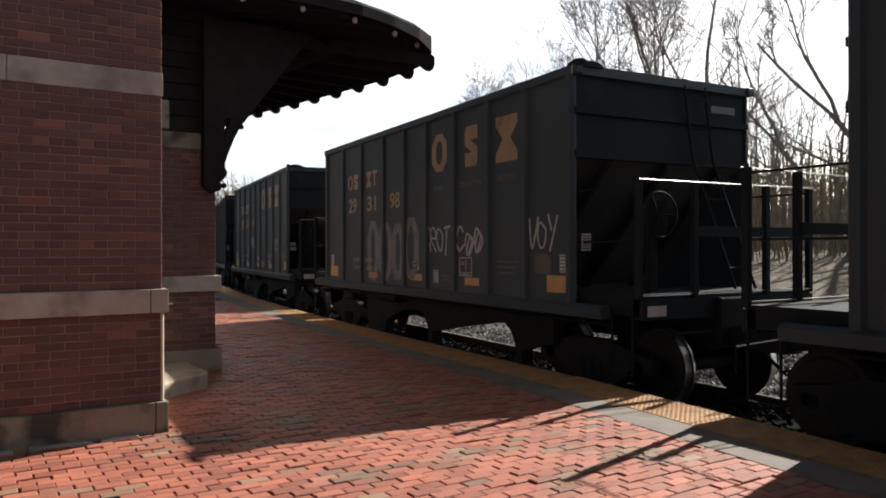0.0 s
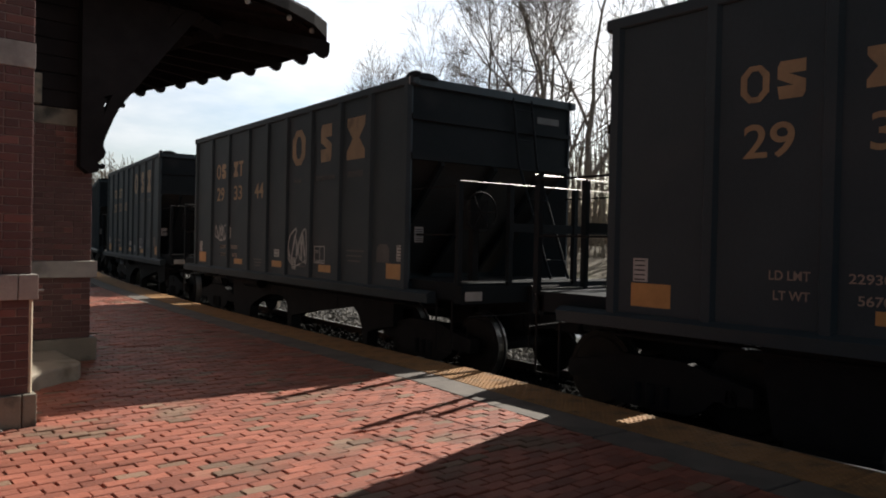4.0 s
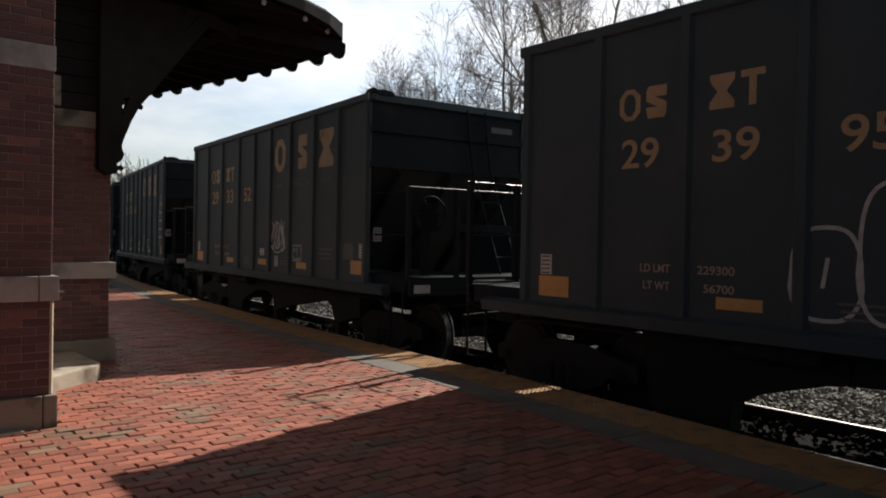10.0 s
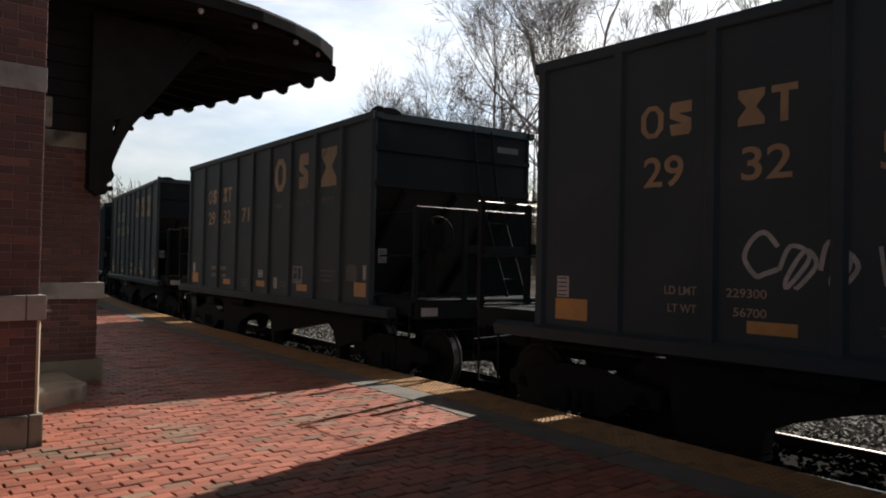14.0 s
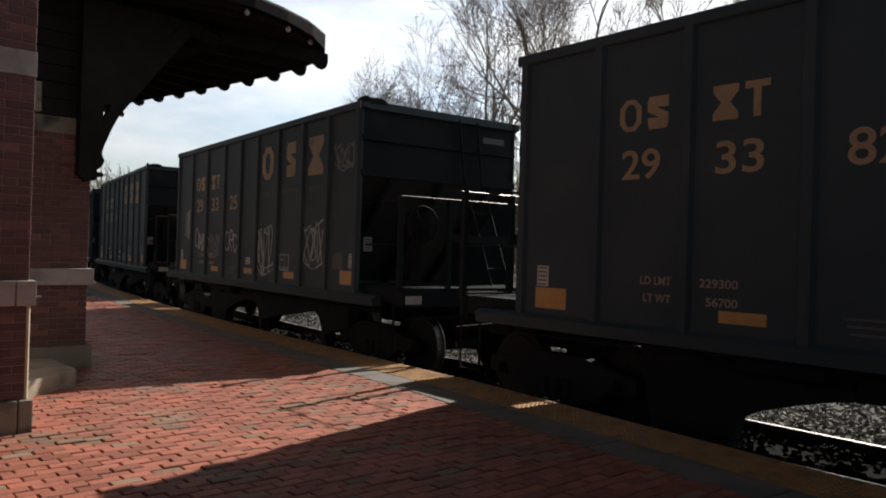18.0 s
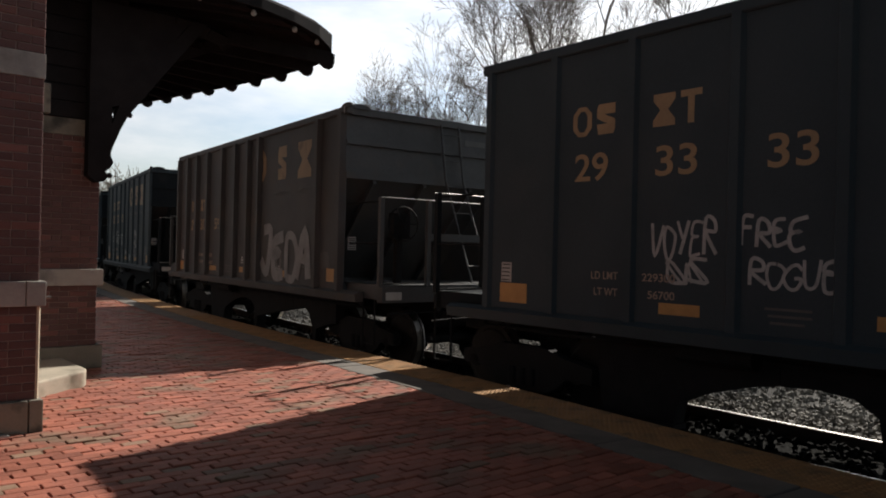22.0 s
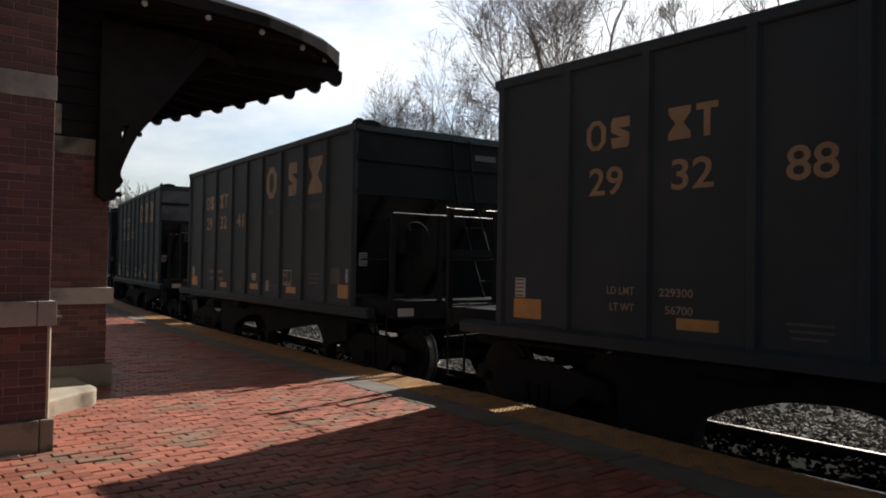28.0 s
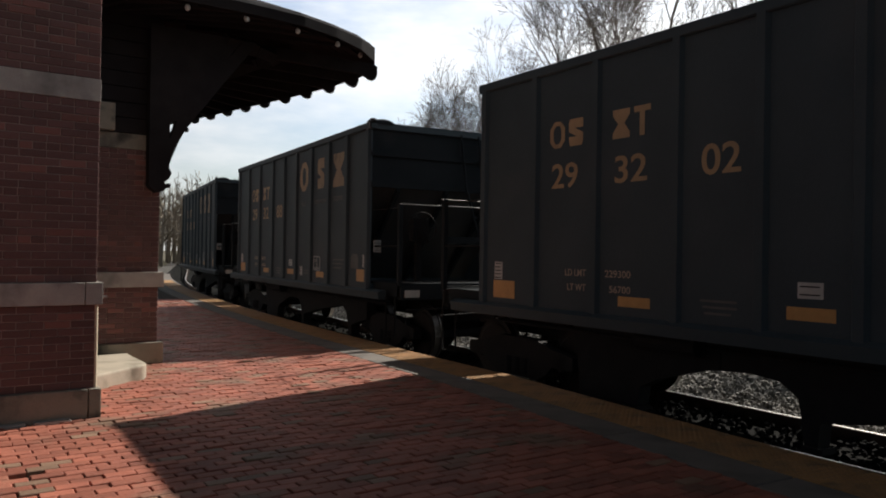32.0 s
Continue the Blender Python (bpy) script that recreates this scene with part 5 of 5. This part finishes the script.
    word(19, "CRO", 3.42, 4.18, 1.46, 1.88)
    tag(19, 5.17, 6.02, 1.05, 1.98)
    tag(19, 7.37, 8.13, 1.24, 2.03)
    tag(19, 8.44, 9.1, 2.85, 3.28, True)
    word(21, "#E", 2.60, 3.35, 1.02, 1.80, stroke=0.03)
    word(21, "#A", 3.4, 4.3, 1.0, 1.80, stroke=0.03)
    word(22, "VOYER", 2.47, 3.2, 1.58, 1.92)
    tag(22, 2.65, 3.1, 1.3, 1.56)
    word(22, "FREE", 3.42, 4.0, 1.66, 1.92)
    word(22, "ROGUE", 3.5, 4.3, 1.32, 1.6)
    word(24, "C**", 1.54, 2.24, 1.62, 1.96)
    word(24, "CROT", 2.3, 3.27, 1.58, 2.0, stroke=0.045)
    word(24, "VOY", 3.47, 4.30, 1.52, 1.97, stroke=0.045)
    word(24, "FREE", 6.45, 7.05, 1.75, 2.0)
    word(24, "ROGUE", 6.41, 7.10, 1.48, 1.72)
    tag(28, 5.0, 5.8, 1.3, 1.8, True)
    tag(31, 5.36, 6.20, 1.33, 1.97, True)
    tag(31, 6.46, 7.16, 1.37, 1.95, True)
    fat = sprayed_word("graffiti", "JEDA", 9, 5.8, 8.15, 0.98, 1.92, SPRAY_GREY, cars[23], 0.2, 0.012)
    tagged(fat, "large silver bubble graffiti")


def make_train():
    plain, old = make_car(), make_car(True)
    cars = {-1: plain, 23: old}
    for k in range(0, 35):
        if k != 23:
            cars[k] = copy_thing(plain, pose(0, 0, 0))
    for k in range(0, 35):
        car = cars[k]
        num = NUMBERS.get(k, "293288")
        places, z0, z1 = (((1.08, 1.36), (1.80, 2.16), (2.84, 3.24)), 1.95, 2.21) if k == 23 else (((1.46, 1.91), (2.50, 2.96), (3.65, 4.09)), 2.35, 2.65)
        for i, (d0, d1) in enumerate(places):
            side_text("car_number", num[2 * i:2 * i + 2], d0, d1, z0, z1, GOLD, car)
        side_text("load_figure", "229300", 2.37, 2.75, 1.31, 1.39, PALE, car)
        side_text("load_figure", "56700", 2.44, 2.75, 1.14, 1.22, PALE, car)
    spray_all(cars)
    # one car has pale, worn ends
    for ob in cars[30].children:
        if ob.name.split(".")[0] in ("end_wall", "slope_sheet"):
            ob.data = ob.data.copy()
            ob.data.materials[0] = WORN_END
    return cars


CARS = make_train()


# ---- brick paving ----
def make_paving():
    rnd = random.Random(8)
    pave = thing("platform_paving", "red brick paving laid in running bond, some bricks worn and mossy", "brick paving", kind="structure")

    def piece(length):
        g, c = 0.0035, 0.006
        lo = [(g, g), (length - g, g), (length - g, 0.104 - g), (g, 0.104 - g)]
        hi = [(g + c, g + c), (length - g - c, g + c), (length - g - c, 0.104 - g - c), (g + c, 0.104 - g - c)]
        vs = [(x, y, -0.04) for x, y in lo] + [(x, y, -0.005) for x, y in lo] + [(x, y, 0.0) for x, y in hi]
        fs = [(0, 1, 5, 4), (1, 2, 6, 5), (2, 3, 7, 6), (3, 0, 4, 7), (4, 5, 9, 8), (5, 6, 10, 9), (6, 7, 11, 10), (7, 4, 8, 11), (8, 9, 10, 11)]
        return vs, fs
    me = bpy.data.meshes.new("paving_brick")
    vs, fs = piece(0.205)
    me.from_pydata(vs, [], fs)
    me.materials.append(PAVER)
    me.update()
    count, rest = 0, []
    row = 0
    y = -9.6
    while y < 16:
        end = edge(y, -0.435)[0]
        x = -4.92 + (0.1025 if row % 2 else 0.0)
        while x < end - 0.03:
            length = min(0.205, end - x)
            inside = (x < -0.1 and y > 0.0) or (x < 1.1 and y > 3.1)
            if not inside and not rnd.random() < 0.0004:
                tilt = Euler((rnd.gauss(0, 0.014), rnd.gauss(0, 0.01), rnd.gauss(0, 0.011))).to_matrix().to_4x4()
                m = Matrix.Translation((x + rnd.gauss(0, 0.002), y + rnd.gauss(0, 0.0015), rnd.gauss(0, 0.0035))) @ tilt
                if length > 0.2 and -1.95 < y < -0.45 and 0.0 < x < 3.4 and count < 300:
                    shared("paving_brick", me, pave, m)
                    count += 1
                else:
                    vs, fs = piece(length)
                    rest.append(([tuple(m @ Vector(v)) for v in vs], fs))
            x += 0.205
        y += 0.104
        row += 1
    tagged(joined("paving_field", rest, PAVER_FAR, pave), kind="stuff")


make_paving()


# ---- the train's run ----
# second, and the place along the arc of the far edge of the car that is then passing
EDGE = ((0, -3.18), (0.5, -2.57), (1, -2.42), (1.5, -2.62), (2, -2.5), (2.5, -2.49), (4.5, -1.74), (5, -1.57), (5.5, -1.03), (6, -0.89), (6.5, -1.29), (7, -1.14), (7.5, -0.71), (8, -0.58), (8.5, -1.03), (9, -0.9),
        (9.5, -0.94), (10, -0.36), (10.5, -0.41), (11, -0.79), (11.5, -0.85), (12, -0.79), (12.5, -0.44), (13, -0.4), (13.5, -0.85), (14, -0.83), (14.5, -0.87))
EDGE += ((16.5, -0.77), (17, -0.29), (17.5, -0.31), (18, -0.67), (18.5, -0.72), (19, -0.62), (19.5, -0.19), (20, -0.1), (20.5, -0.52), (21, -0.47), (21.5, -0.45), (22, 0.06), (22.5, -0.3), (23, -0.88), (23.5, -0.78), (24, -0.69), (24.5, -0.23),
         (25, -0.12), (25.5, -0.52), (26, -0.37), (26.5, 0.06), (28.5, -0.06), (29, 0.45), (29.5, 0.47), (30, 0.16), (30.5, 0.12), (31, 0.35), (31.5, 0.72), (32, 0.87))


def edge_at(t):
    return float(np.interp(t, [e[0] for e in EDGE], [e[1] for e in EDGE]))


def motions():
    times = [0.5 * i for i in range(65)]
    for k, car in CARS.items():
        rows = []
        for t in times:
            gone = t * PITCH - (edge_at(t) - EDGE[0][1])
            s = EDGE[0][1] + k * PITCH - gone - HALF
            rows.append((t, arc_pose(s, 2.42, BASE_Z)))
        walk(car, rows)
        # the wheels roll while the car is near
        first = EDGE[0][1] + k * PITCH - HALF
        near = [0.05 * i for i in range(641) if -12 < first - 0.05 * i * PITCH < 26]
        if len(near) < 3:
            continue
        for wheelset in car.children:
            if wheelset.name.split(".")[0] != "wheelset":
                continue
            place = wheelset.matrix_basis.copy()
            spin = [(t, place @ Matrix.Rotation((t - near[0]) * PITCH / 0.457, 4, "X")) for t in near]
            if near[0] > 0:
                spin.insert(0, (0, spin[0][1]))
            if near[-1] < 32:
                spin.append((32, spin[-1][1]))
            walk(wheelset, spin)


motions()
